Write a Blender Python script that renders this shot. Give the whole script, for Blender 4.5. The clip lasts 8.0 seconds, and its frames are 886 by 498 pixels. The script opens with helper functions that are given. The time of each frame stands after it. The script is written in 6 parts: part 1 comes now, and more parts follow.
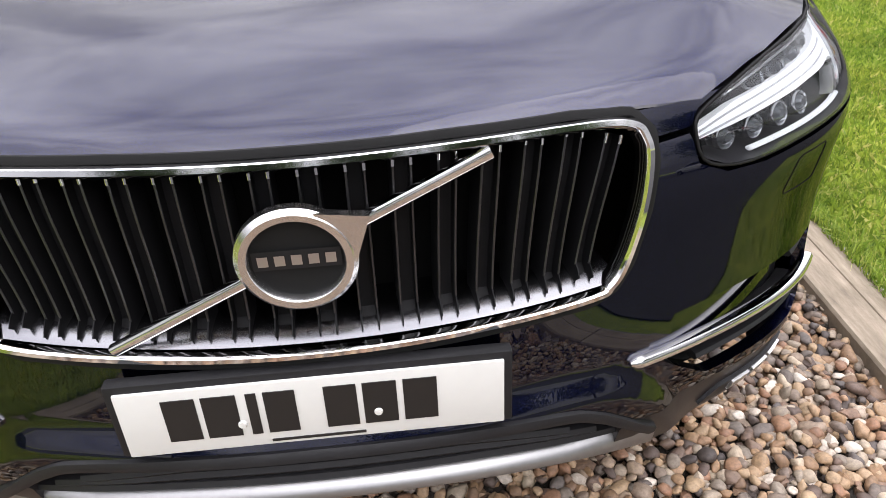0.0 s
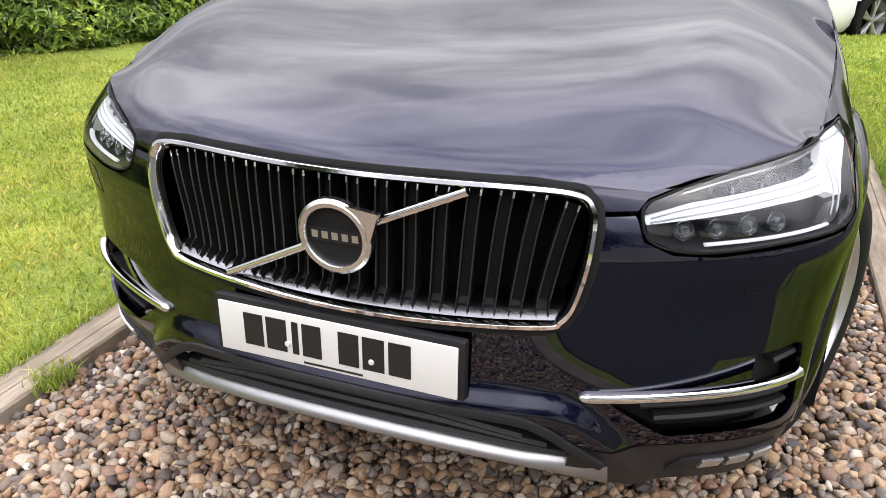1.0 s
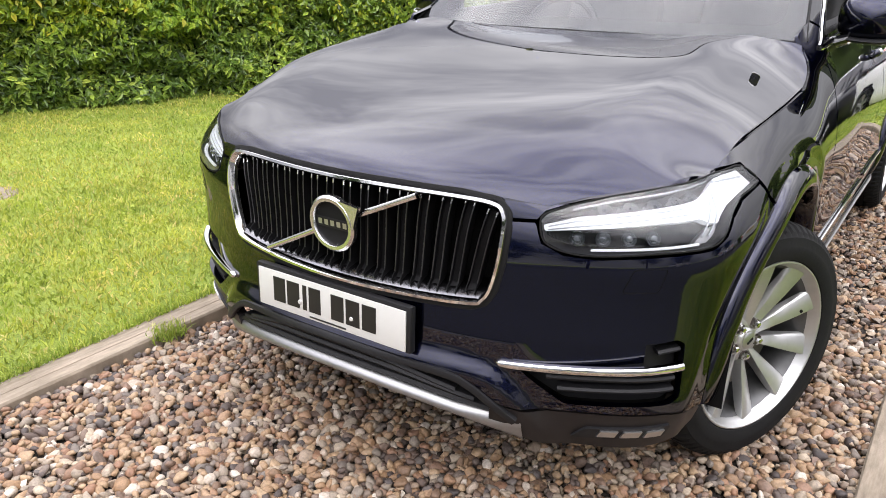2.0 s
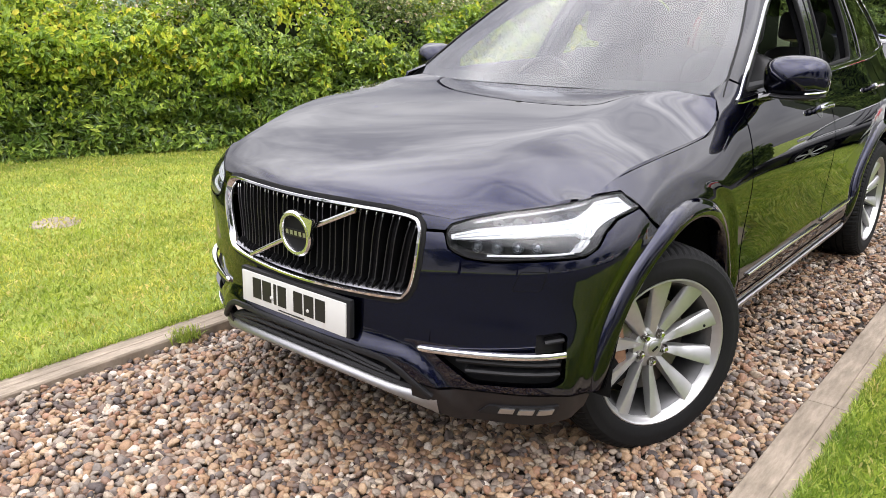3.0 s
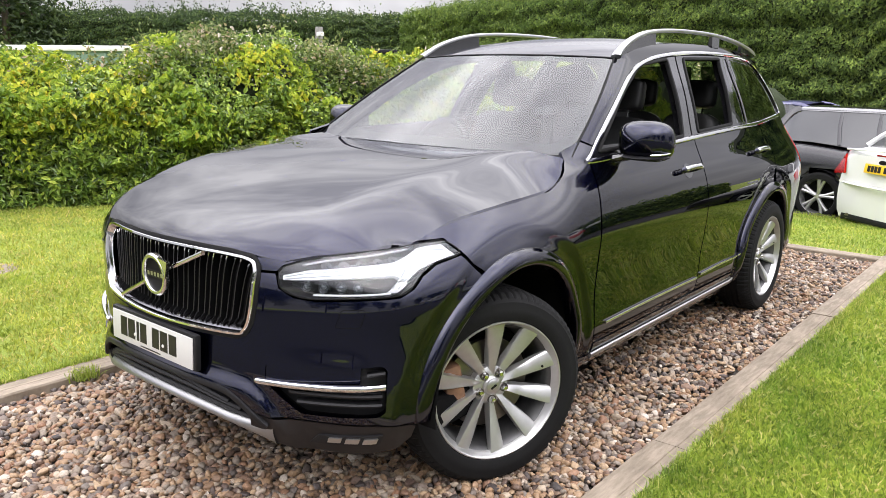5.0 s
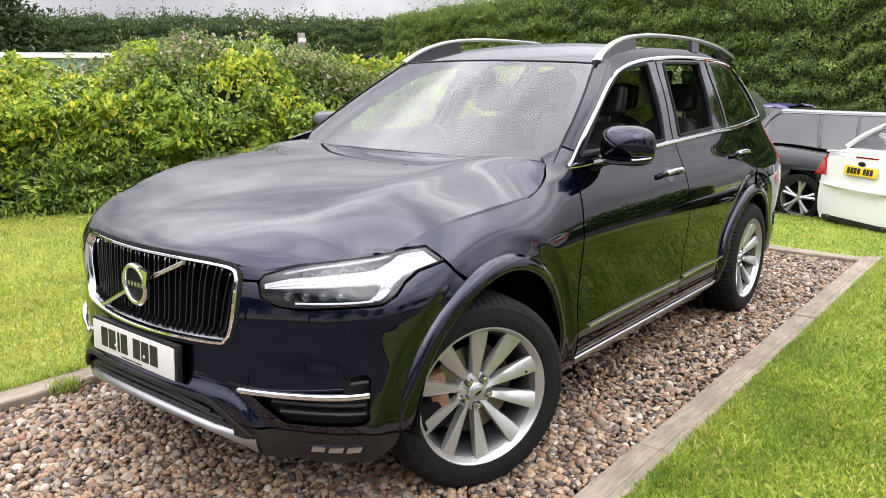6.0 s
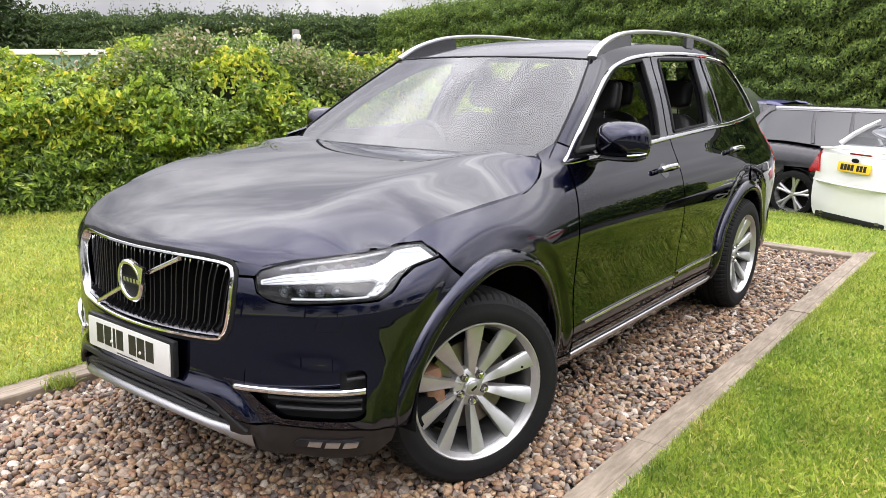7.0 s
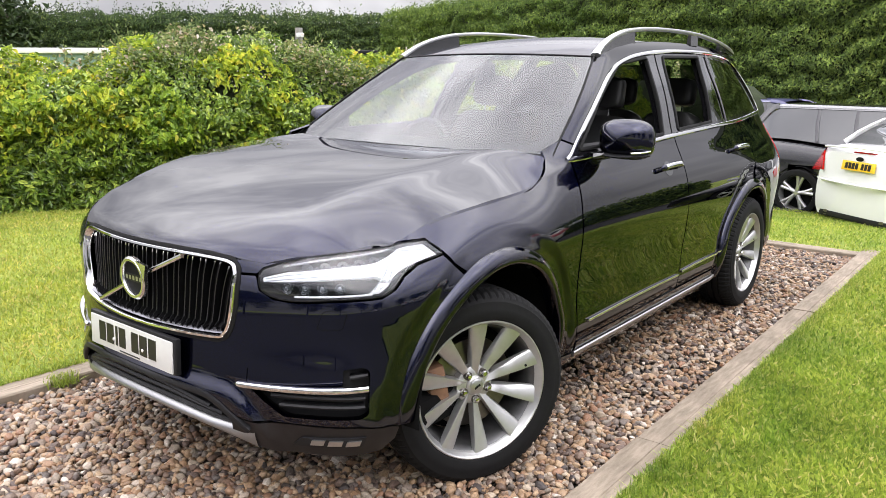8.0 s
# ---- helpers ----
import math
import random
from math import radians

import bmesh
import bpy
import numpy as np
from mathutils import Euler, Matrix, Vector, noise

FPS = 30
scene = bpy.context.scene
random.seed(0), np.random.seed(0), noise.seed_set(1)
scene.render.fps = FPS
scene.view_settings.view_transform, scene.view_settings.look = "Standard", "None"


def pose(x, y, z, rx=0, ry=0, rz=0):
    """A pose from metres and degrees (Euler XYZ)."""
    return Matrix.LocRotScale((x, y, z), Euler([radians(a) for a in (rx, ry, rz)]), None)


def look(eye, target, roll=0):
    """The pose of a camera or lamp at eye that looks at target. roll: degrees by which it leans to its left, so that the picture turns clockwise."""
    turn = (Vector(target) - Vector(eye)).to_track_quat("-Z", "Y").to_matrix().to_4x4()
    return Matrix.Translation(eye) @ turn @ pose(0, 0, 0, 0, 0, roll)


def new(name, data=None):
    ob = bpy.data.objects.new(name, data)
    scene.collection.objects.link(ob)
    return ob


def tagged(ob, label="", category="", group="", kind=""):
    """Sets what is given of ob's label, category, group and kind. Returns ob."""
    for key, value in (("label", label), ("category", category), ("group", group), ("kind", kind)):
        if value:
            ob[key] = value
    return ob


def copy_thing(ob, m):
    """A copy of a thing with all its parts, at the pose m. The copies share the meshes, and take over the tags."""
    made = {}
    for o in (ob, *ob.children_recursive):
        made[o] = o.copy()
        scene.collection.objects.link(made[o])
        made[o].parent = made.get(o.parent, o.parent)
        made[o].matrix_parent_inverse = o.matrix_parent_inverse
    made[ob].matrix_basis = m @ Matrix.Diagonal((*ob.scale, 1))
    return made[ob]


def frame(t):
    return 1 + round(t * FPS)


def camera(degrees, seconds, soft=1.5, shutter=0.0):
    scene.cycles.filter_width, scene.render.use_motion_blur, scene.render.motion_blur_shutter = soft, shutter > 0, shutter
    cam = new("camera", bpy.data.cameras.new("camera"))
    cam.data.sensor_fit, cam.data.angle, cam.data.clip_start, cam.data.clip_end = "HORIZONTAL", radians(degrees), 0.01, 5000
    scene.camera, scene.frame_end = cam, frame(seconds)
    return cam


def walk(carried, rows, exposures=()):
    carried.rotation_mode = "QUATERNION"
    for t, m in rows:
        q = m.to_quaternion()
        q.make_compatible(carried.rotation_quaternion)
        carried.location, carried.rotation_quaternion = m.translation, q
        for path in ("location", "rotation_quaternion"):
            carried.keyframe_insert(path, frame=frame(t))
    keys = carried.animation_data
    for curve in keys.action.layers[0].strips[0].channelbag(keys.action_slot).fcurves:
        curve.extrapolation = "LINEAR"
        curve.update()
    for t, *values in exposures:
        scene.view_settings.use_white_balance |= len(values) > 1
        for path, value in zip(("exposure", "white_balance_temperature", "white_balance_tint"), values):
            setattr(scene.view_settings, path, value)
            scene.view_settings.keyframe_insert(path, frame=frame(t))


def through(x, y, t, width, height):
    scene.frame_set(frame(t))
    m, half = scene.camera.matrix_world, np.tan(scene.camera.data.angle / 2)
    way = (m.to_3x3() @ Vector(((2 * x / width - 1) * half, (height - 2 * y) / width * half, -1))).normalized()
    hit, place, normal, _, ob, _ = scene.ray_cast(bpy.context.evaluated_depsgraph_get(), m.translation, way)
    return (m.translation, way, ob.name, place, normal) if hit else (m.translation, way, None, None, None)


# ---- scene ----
cam = camera(60.0, 8.0, soft=0.8)
PATH = [
    (0, (0.129, -1.661, 1.309), (0.248, 0.002, 0.204), -2.6),
    (0.5, (0.372, -1.875, 1.332), (0.073, -0.167, 0.336), -1.8),
    (1, (0.658, -2.004, 1.369), (0.009, -0.316, 0.515), -0.1),
    (2.5, (1.614, -2.331, 1.452), (0.449, -0.847, 0.788), -0.2),
    (3, (1.892, -2.389, 1.457), (0.668, -0.919, 0.874), 0.3),
    (3.5, (2.135, -2.425, 1.464), (0.895, -0.947, 0.938), 1.0),
    (4, (2.318, -2.348, 1.483), (1.068, -0.864, 1.001), 1.3),
    (4.5, (2.423, -2.264, 1.473), (1.175, -0.768, 1.021), 1.4),
    (6, (2.439, -2.232, 1.483), (1.231, -0.696, 1.059), 0.8),
    (6.5, (2.442, -2.231, 1.479), (1.242, -0.689, 1.052), 0.8),
    (7, (2.439, -2.238, 1.478), (1.242, -0.694, 1.047), 0.8),
    (7.5, (2.436, -2.237, 1.474), (1.237, -0.696, 1.041), 0.8),
    (8, (2.432, -2.231, 1.472), (1.23, -0.693, 1.038), 0.8),
]
walk(cam, [(t, look(eye, target, roll)) for t, eye, target, roll in PATH], [(0.0, 0.0, 6500, 14), (8.0, 0.0, 6500, 14)])

# ---- world, sun ----
world = bpy.data.worlds.new("overcast_sky")
scene.world = world
world.use_nodes = True
wn, wl = world.node_tree.nodes, world.node_tree.links
wn.clear()
w_out = wn.new("ShaderNodeOutputWorld")
w_bg = wn.new("ShaderNodeBackground")
w_sky = wn.new("ShaderNodeTexSky")
w_sky.sky_type = "NISHITA"
w_sky.sun_disc = False
w_sky.sun_elevation, w_sky.sun_rotation = radians(50), radians(215)
w_mul = wn.new("ShaderNodeVectorMath")
w_mul.operation = "SCALE"
w_mul.inputs["Scale"].default_value = 0.10
wl.new(w_sky.outputs[0], w_mul.inputs[0])
w_co = wn.new("ShaderNodeTexCoord")
w_map = wn.new("ShaderNodeMapping")
w_map.inputs["Scale"].default_value = (1.0, 1.6, 3.2)
w_map.inputs["Location"].default_value = (.35, .9, .2)
w_map.inputs["Rotation"].default_value = (0, 0, radians(35))
wl.new(w_co.outputs["Generated"], w_map.inputs["Vector"])
w_noise = wn.new("ShaderNodeTexNoise")
w_noise.inputs["Scale"].default_value = 1.9
w_noise.inputs["Detail"].default_value = 4
w_noise.inputs["Roughness"].default_value = 0.55
w_noise.inputs["Distortion"].default_value = 0.4
wl.new(w_map.outputs[0], w_noise.inputs["Vector"])
w_shade = wn.new("ShaderNodeValToRGB")
w_shade.color_ramp.elements[0].position, w_shade.color_ramp.elements[0].color = 0.33, (0.56, 0.56, 0.61, 1)
w_shade.color_ramp.elements[1].position, w_shade.color_ramp.elements[1].color = 0.66, (1.30, 1.30, 1.32, 1)
wl.new(w_noise.outputs["Fac"], w_shade.inputs[0])
w_mix = wn.new("ShaderNodeMixRGB")
w_mix.inputs[0].default_value = 0.88
wl.new(w_mul.outputs[0], w_mix.inputs[1])
wl.new(w_shade.outputs[0], w_mix.inputs[2])
# an overcast sky is brighter overhead than at the horizon
w_sep = wn.new("ShaderNodeSeparateXYZ")
wl.new(w_co.outputs["Generated"], w_sep.inputs[0])
w_rng = wn.new("ShaderNodeMapRange")
w_rng.inputs["From Min"].default_value, w_rng.inputs["From Max"].default_value = 0.0, 1.0
w_rng.inputs["To Min"].default_value, w_rng.inputs["To Max"].default_value = 0.56, 4.0
w_pow = wn.new("ShaderNodeMath")
w_pow.operation = "POWER"
w_top = wn.new("ShaderNodeMath")
w_top.operation, w_top.use_clamp = "MULTIPLY", True
w_top.inputs[1].default_value = 1.5
wl.new(w_sep.outputs["Z"], w_top.inputs[0])
wl.new(w_top.outputs[0], w_pow.inputs[0])
w_pow.inputs[1].default_value = 2.2
wl.new(w_pow.outputs[0], w_rng.inputs["Value"])
w_grad = wn.new("ShaderNodeVectorMath")
w_grad.operation = "SCALE"
wl.new(w_mix.outputs[0], w_grad.inputs[0])
wl.new(w_rng.outputs[0], w_grad.inputs["Scale"])
wl.new(w_grad.outputs[0], w_bg.inputs["Color"])
w_bg.inputs["Strength"].default_value = 1.32
wl.new(w_bg.outputs[0], w_out.inputs[0])

sun = new("sun", bpy.data.lights.new("sun", "SUN"))
sun.data.energy, sun.data.angle, sun.data.color = 0.8, radians(40), (1.0, 0.96, 0.9)
sun.matrix_world = look((6, -7, 11), (0, 1, 0))
from mathutils.geometry import delaunay_2d_cdt


# ---- materials ----
def node_mat(name):
    m = bpy.data.materials.new(name)
    m.use_nodes = True
    t = m.node_tree
    return m, t.nodes, t.links, t.nodes["Principled BSDF"]


def ramp(n, l, fac, stops):
    r = n.new("ShaderNodeValToRGB")
    e = r.color_ramp.elements
    e[0].position, e[0].color = stops[0][0], (*stops[0][1], 1)
    e[1].position, e[1].color = stops[-1][0], (*stops[-1][1], 1)
    for p, c in stops[1:-1]:
        k = e.new(p)
        k.color = (*c, 1)
    l.new(fac, r.inputs[0])
    return r.outputs[0]


def noise_tex(n, l, scale, detail=5, rough=.6, stretch=None):
    c = n.new("ShaderNodeTexCoord")
    x = n.new("ShaderNodeTexNoise")
    x.inputs["Scale"].default_value, x.inputs["Detail"].default_value, x.inputs["Roughness"].default_value = scale, detail, rough
    if stretch:
        m = n.new("ShaderNodeMapping")
        m.inputs["Scale"].default_value = stretch
        l.new(c.outputs["Object"], m.inputs["Vector"])
        l.new(m.outputs[0], x.inputs["Vector"])
    else:
        l.new(c.outputs["Object"], x.inputs["Vector"])
    return x.outputs["Fac"]


def bump(n, l, b, fac, strength, dist):
    k = n.new("ShaderNodeBump")
    k.inputs["Strength"].default_value, k.inputs["Distance"].default_value = strength, dist
    l.new(fac, k.inputs["Height"])
    l.new(k.outputs[0], b.inputs["Normal"])


def plain(name, c, rough=.5, metal=0., var=.15, scale=30, relief=0., coat=0., dist=.002, gloss=.5):
    """One colour with a mottled variation, a second broad one, and fine relief."""
    m, n, l, b = node_mat(name)
    f = noise_tex(n, l, scale)
    g = noise_tex(n, l, scale * .13, 3)
    mix = n.new("ShaderNodeMath")
    mix.operation = "MULTIPLY_ADD"
    l.new(g, mix.inputs[0])
    mix.inputs[1].default_value = .5
    h = n.new("ShaderNodeMath")
    h.operation = "MULTIPLY"
    l.new(f, h.inputs[0])
    h.inputs[1].default_value = .5
    l.new(h.outputs[0], mix.inputs[2])
    lo, hi = tuple(max(0, v * (1 - var)) for v in c), tuple(v * (1 + var) for v in c)
    l.new(ramp(n, l, mix.outputs[0], [(.3, lo), (.7, hi)]), b.inputs["Base Color"])
    b.inputs["Roughness"].default_value, b.inputs["Metallic"].default_value = rough, metal
    b.inputs["Coat Weight"].default_value, b.inputs["Coat Roughness"].default_value = coat, .02
    b.inputs["Specular IOR Level"].default_value = gloss
    if relief:
        bump(n, l, b, f, relief, dist)
    return m


def paint(name, c, flake):
    """Metallic car paint under clear lacquer."""
    m, n, l, b = node_mat(name)
    f = noise_tex(n, l, 900, 2)
    l.new(ramp(n, l, f, [(.35, c), (.75, flake)]), b.inputs["Base Color"])
    b.inputs["Metallic"].default_value, b.inputs["Roughness"].default_value = 1.0, .30
    b.inputs["Specular Tint"].default_value = (.12, .12, .2, 1)
    b.inputs["Coat Weight"].default_value, b.inputs["Coat Roughness"].default_value, b.inputs["Coat IOR"].default_value = 1, .006, 1.52
    return m


def glass_mat(name, tint=(1, 1, 1), alpha=.12):
    """Thin glazing: mostly clear, with a mirror's gloss at a slant."""
    m, n, l, b = node_mat(name)
    n.remove(b)
    t, g, x, f = n.new("ShaderNodeBsdfTransparent"), n.new("ShaderNodeBsdfGlossy"), n.new("ShaderNodeMixShader"), n.new("ShaderNodeFresnel")
    t.inputs["Color"].default_value = (*tint, 1)
    g.inputs["Roughness"].default_value, f.inputs["IOR"].default_value = 0.0, 1.55
    a = n.new("ShaderNodeMath")
    a.operation, a.use_clamp = "MULTIPLY_ADD", True
    l.new(f.outputs[0], a.inputs[0])
    a.inputs[1].default_value, a.inputs[2].default_value = 1.0, alpha
    l.new(a.outputs[0], x.inputs[0])
    l.new(t.outputs[0], x.inputs[1])
    l.new(g.outputs[0], x.inputs[2])
    l.new(x.outputs[0], n["Material Output"].inputs["Surface"])
    return m


M_NAVY = paint("navy_paint", (.003, .003, .010), (.009, .012, .042))
M_CHROME = plain("chrome", (.72, .72, .72), .06, 1, .03, 40)
M_BADGE = plain("badge_chrome", (.66, .66, .66), .24, 1, .05, 60)
M_SATIN = plain("satin_silver", (.50, .50, .50), .34, 1, .06, 60)
M_ALLOY = plain("wheel_alloy", (.47, .47, .46), .34, .80, .08, 45, coat=.25)
M_PLASTIC = plain("black_plastic", (.010, .010, .011), .5, 0, .25, 160, .15, gloss=.28)
M_GLOSS = plain("gloss_black", (.006, .006, .007), .12, 0, .1, 60, coat=.6)
M_VALANCE = plain("valance_brown_black", (.012, .010, .010), .38, 0, .2, 40, .08, gloss=.35)
M_RUBBER = plain("tyre_rubber", (.006, .006, .006), .8, 0, .3, 70, .3, gloss=.2)
# near-black that stands for shade inside recesses, gaps and undersides
M_DARK = plain("shade_black", (.004, .004, .004), .9, 0, .2, 20, gloss=.1)
M_SEAL = plain("rubber_seal", (.007, .007, .007), .7, 0, .2, 80, gloss=.2)
M_LEATHER = plain("charcoal_leather", (.010, .010, .010), .42, 0, .25, 90, .35)
M_TRIM = plain("interior_trim", (.018, .018, .018), .6, 0, .2, 120, .3)
M_PLATE = plain("plate_white", (.55, .55, .52), .35, 0, .04, 25, coat=.3)
M_YELLOW = plain("plate_yellow", (.80, .50, .03), .35, 0, .05, 25, coat=.3)
M_INK = plain("plate_ink", (.008, .008, .008), .4, 0, .1, 50)
M_DISC = plain("brake_steel", (.22, .20, .18), .35, 1, .25, 40)
M_RUST = plain("rusty_caliper", (.17, .09, .05), .7, .2, .4, 40, .5)
M_GLASS = glass_mat("windscreen_glass", (.74, .79, .78), .03)
M_LENS = glass_mat("lamp_lens", (.96, .97, .98), .03)
M_TINT = glass_mat("tinted_glass", (.10, .11, .10), .22)
M_RED = plain("red_lens", (.42, .008, .008), .12, 0, .1, 50, coat=1)
M_ORANGE = plain("orange_lens", (.6, .12, .01), .15, 0, .1, 50, coat=1)
M_REFLECT = plain("lamp_reflector", (.75, .76, .78), .18, 1, .1, 50)
M_BEZEL = plain("lamp_bezel", (.012, .012, .014), .35, 0, .2, 60, gloss=.3)
M_SLAT = plain("grille_slat_black", (.004, .004, .0045), .6, 0, .2, 60, gloss=.16)


def lamp_white():
    m, n, l, b = node_mat("daytime_light_guide")
    b.inputs["Base Color"].default_value = (.66, .68, .70, 1)
    b.inputs["Roughness"].default_value = .25
    b.inputs["Emission Color"].default_value = (.93, .97, 1, 1)
    b.inputs["Emission Strength"].default_value = .38
    return m


M_DRL = lamp_white()
M_TRAY = plain("dark_chrome", (.17, .17, .18), .22, 1, .05, 40)
M_BARREL = plain("wheel_barrel", (.10, .10, .10), .45, .8, .2, 40)
M_RIB = plain("light_guide_rib", (.40, .42, .44), .3, 0, .1, 60)
M_SKID = plain("skid_silver", (.29, .29, .29), .38, .9, .08, 80)
M_RIDGE = plain("slat_edge", (.075, .075, .078), .35, .9, .15, 60)
M_PROJ = plain("projector_glass", (.10, .11, .12), .05, .6, .2, 80, coat=1)
# ---- car surfaces: smooth functions that every panel is laid on ----
def spline(xs, ys):
    """A natural cubic curve through a few knots, straight beyond its ends."""
    xs, ys = np.array(xs, float), np.array(ys, float)
    n, h = len(xs), np.diff(xs)
    a, b = np.eye(n), np.zeros(n)
    for i in range(1, n - 1):
        a[i, i - 1:i + 2] = h[i - 1], 2 * (h[i - 1] + h[i]), h[i]
        b[i] = 6 * ((ys[i + 1] - ys[i]) / h[i] - (ys[i] - ys[i - 1]) / h[i - 1])
    m = np.linalg.solve(a, b)

    def at(x):
        x = np.asarray(x, float)
        c = np.clip(x, xs[0], xs[-1])
        i = np.clip(np.searchsorted(xs, c, side="right") - 1, 0, n - 2)
        d, p, q = h[i], (xs[i + 1] - c), (c - xs[i])
        y = (m[i] * p ** 3 + m[i + 1] * q ** 3) / (6 * d) + (ys[i] / d - m[i] * d / 6) * p + (ys[i + 1] / d - m[i + 1] * d / 6) * q
        s0 = (ys[1] - ys[0]) / h[0] - h[0] * m[1] / 6
        s1 = (ys[-1] - ys[-2]) / h[-1] + h[-1] * m[-2] / 6
        return y + np.where(x < xs[0], (x - xs[0]) * s0, 0) + np.where(x > xs[-1], (x - xs[-1]) * s1, 0)
    return at


def ease(t):
    t = np.clip(t, 0, 1)
    return t * t * (3 - 2 * t)


NOSE = spline([.15, .28, .36, .48, .60, .75, .86, .92, 1.0, 1.2], [-.815, -.858, -.882, -.886, -.878, -.873, -.865, -.850, -.81, -.67])
BOW = spline([.2, .5, .7, .85, .95, 1.1], [.36, .36, .36, .37, .47, .6])
FLANK = spline([.15, .22, .30, .42, .55, .70, .85, .94, 1.00, 1.06, 1.133, 1.20, 1.30, 1.45, 1.58, 1.68, 1.74],
               [.80, .865, .905, .925, .922, .932, .939, .925, .908, .882, .842, .812, .776, .712, .645, .598, .56])
RISE = spline([-.6, -.45, -.2, .1, .4, .7, 1.0], [.17, .155, .115, .07, .03, 0, 0])
TAPER = spline([-.6, -.4, 0, .5, 1.0, 2.0, 2.8, 3.3, 3.7, 4.1], [.03, .012, -.012, 0, 0, 0, -.006, 0, .025, .09])
LEDGE = spline([0, .29, .41, .464, .52, .60, .70], [.512, .512, .505, .493, .457, .375, .27])
FRONT_S, REAR_S, AXLE_Z = 1.553, 4.492, .36
PILLAR_Z, PILLAR_Y = (1.165, 1.392, 1.588), (.60, .955, 1.27)
STATION = (-.40, -.18, .06, .36, .7, 1.05, 1.4, 1.75, 2.1, 2.45, 2.8, 3.1, 3.4, 3.68)


def base_width(y, z):
    """Half the body's width at a place along the car and a height, without its finer turns."""
    zz = z + RISE(np.clip(y, -.6, 1.0)) * ease((z - .72) / .24)
    back = ease((y - 2.6) / 1.3) * np.clip(z - .95, 0, 1) * .12
    return FLANK(zz) - TAPER(np.clip(y, -.6, 4.1)) - back


def turn_in(y, z):
    """How far the windscreen pillars and the wings' tops turn inwards to the glass."""
    return .028 * ease((np.interp(z, PILLAR_Z, PILLAR_Y) + .13 - y) / .22) * ease((z - 1.09) / .09)


def half_width(y, z):
    return base_width(y, z) - turn_in(y, z)


def contour_net(z):
    """The plan contour's control points at the heights z, from the nose round the corner along the flank to the tail."""
    n, k = NOSE(np.clip(z, .15, 1.2)), BOW(np.clip(z, .2, 1.1))
    o = np.zeros_like(z)
    px, py = [o - .22, o], [n + k * .0484, n + o]
    for x in (.22, .44, .64, .80):
        px.append(o + x), py.append(n + k * x * x)
    w = base_width(o - .5, z)
    px.append(w - .012), py.append(n + k * .81 + .045)
    for y in STATION:
        px.append(base_width(o + y, z)), py.append(o + y)
    w = base_width(o + 3.8, z)
    lean = -.30 * np.clip(z - .9, 0, 1)
    for f, y in ((.965, 3.88), (.80, 4.0), (.5, 4.05), (.25, 4.06), (0, 4.06), (-.25, 4.06)):
        px.append(w * f), py.append(o + y + lean)
    return np.array(px), np.array(py)


def contour(u, z):
    px, py = contour_net(z)
    u = np.clip(u, 0, len(px) - 3.001)
    i = u.astype(int)
    t, j = u - i, np.arange(len(u))
    b = ((1 - t) ** 3 / 6, (3 * t ** 3 - 6 * t * t + 4) / 6, (-3 * t ** 3 + 3 * t * t + 3 * t + 1) / 6, t ** 3 / 6)
    return sum(b[q] * px[i + q, j] for q in range(4)), sum(b[q] * py[i + q, j] for q in range(4))


table_u = np.linspace(0, len(STATION) + 10, 3000)
table_x, table_y = contour(table_u, table_u * 0 + .62)
table_s = np.concatenate([[0], np.cumsum(np.hypot(np.diff(table_x), np.diff(table_y)))])


def body(s, z):
    """The body's skin below the bonnet and roof: s metres round the contour from the nose (minus: the other side), z up."""
    s, z = np.broadcast_arrays(np.atleast_1d(np.asarray(s, float)), np.atleast_1d(np.asarray(z, float)))
    x, y = contour(np.interp(np.abs(s), table_s, table_u), z)
    # RIDGE: the lower bumper steps forward below a ledge that sweeps down beside the intake
    a = np.abs(s)
    push = .022 * ease((LEDGE(np.clip(a, 0, .7)) + .008 - z) / .060) * ease((.68 - a) / .10)
    y = y - push
    # a shallow hollow runs round each wheel arch
    for cs in (FRONT_S, REAR_S):
        x = x - .009 * ease((.605 - np.hypot(a - cs, z - .36)) / .065)
    x = x - np.where((y > .3) & (y < 3), turn_in(y, z), 0)
    return np.stack([np.where(s < 0, -x, x), y, z], -1)


def s_at(z, x=None, y=None):
    """The s at which the skin at height z has that x (on the nose) or that y (on the flank)."""
    u = np.linspace(0, 26, 2600)
    cx, cy = contour(u, u * 0 + z)
    if x is not None:
        n = int(np.argmax(cx > .86 * cx.max()))
        r = np.interp(abs(x), cx[:n], np.interp(u[:n], table_u, table_s))
        return r if x >= 0 else -r
    return float(np.interp(y, cy[2:], np.interp(u[2:], table_u, table_s)))


LEAD = spline([0, .018, .05, .14, .34, .68, 1.05, 1.36], [.903, .926, .951, .996, 1.056, 1.118, 1.157, 1.169])
SHUT_Z = spline([-.56, -.44, -.32, -.18, -.03, .14, .30, .40, .476, .526, .56], [.935, .950, .993, 1.013, 1.028, 1.041, 1.054, 1.080, 1.119, 1.154, 1.184])
CREASE_X = spline([-.75, -.35, .1, .56], [.51, .595, .610, .650])
CREASE_Z = spline([-.55, -.3, 0, .28, .56], [1.030, 1.102, 1.148, 1.175, 1.184])


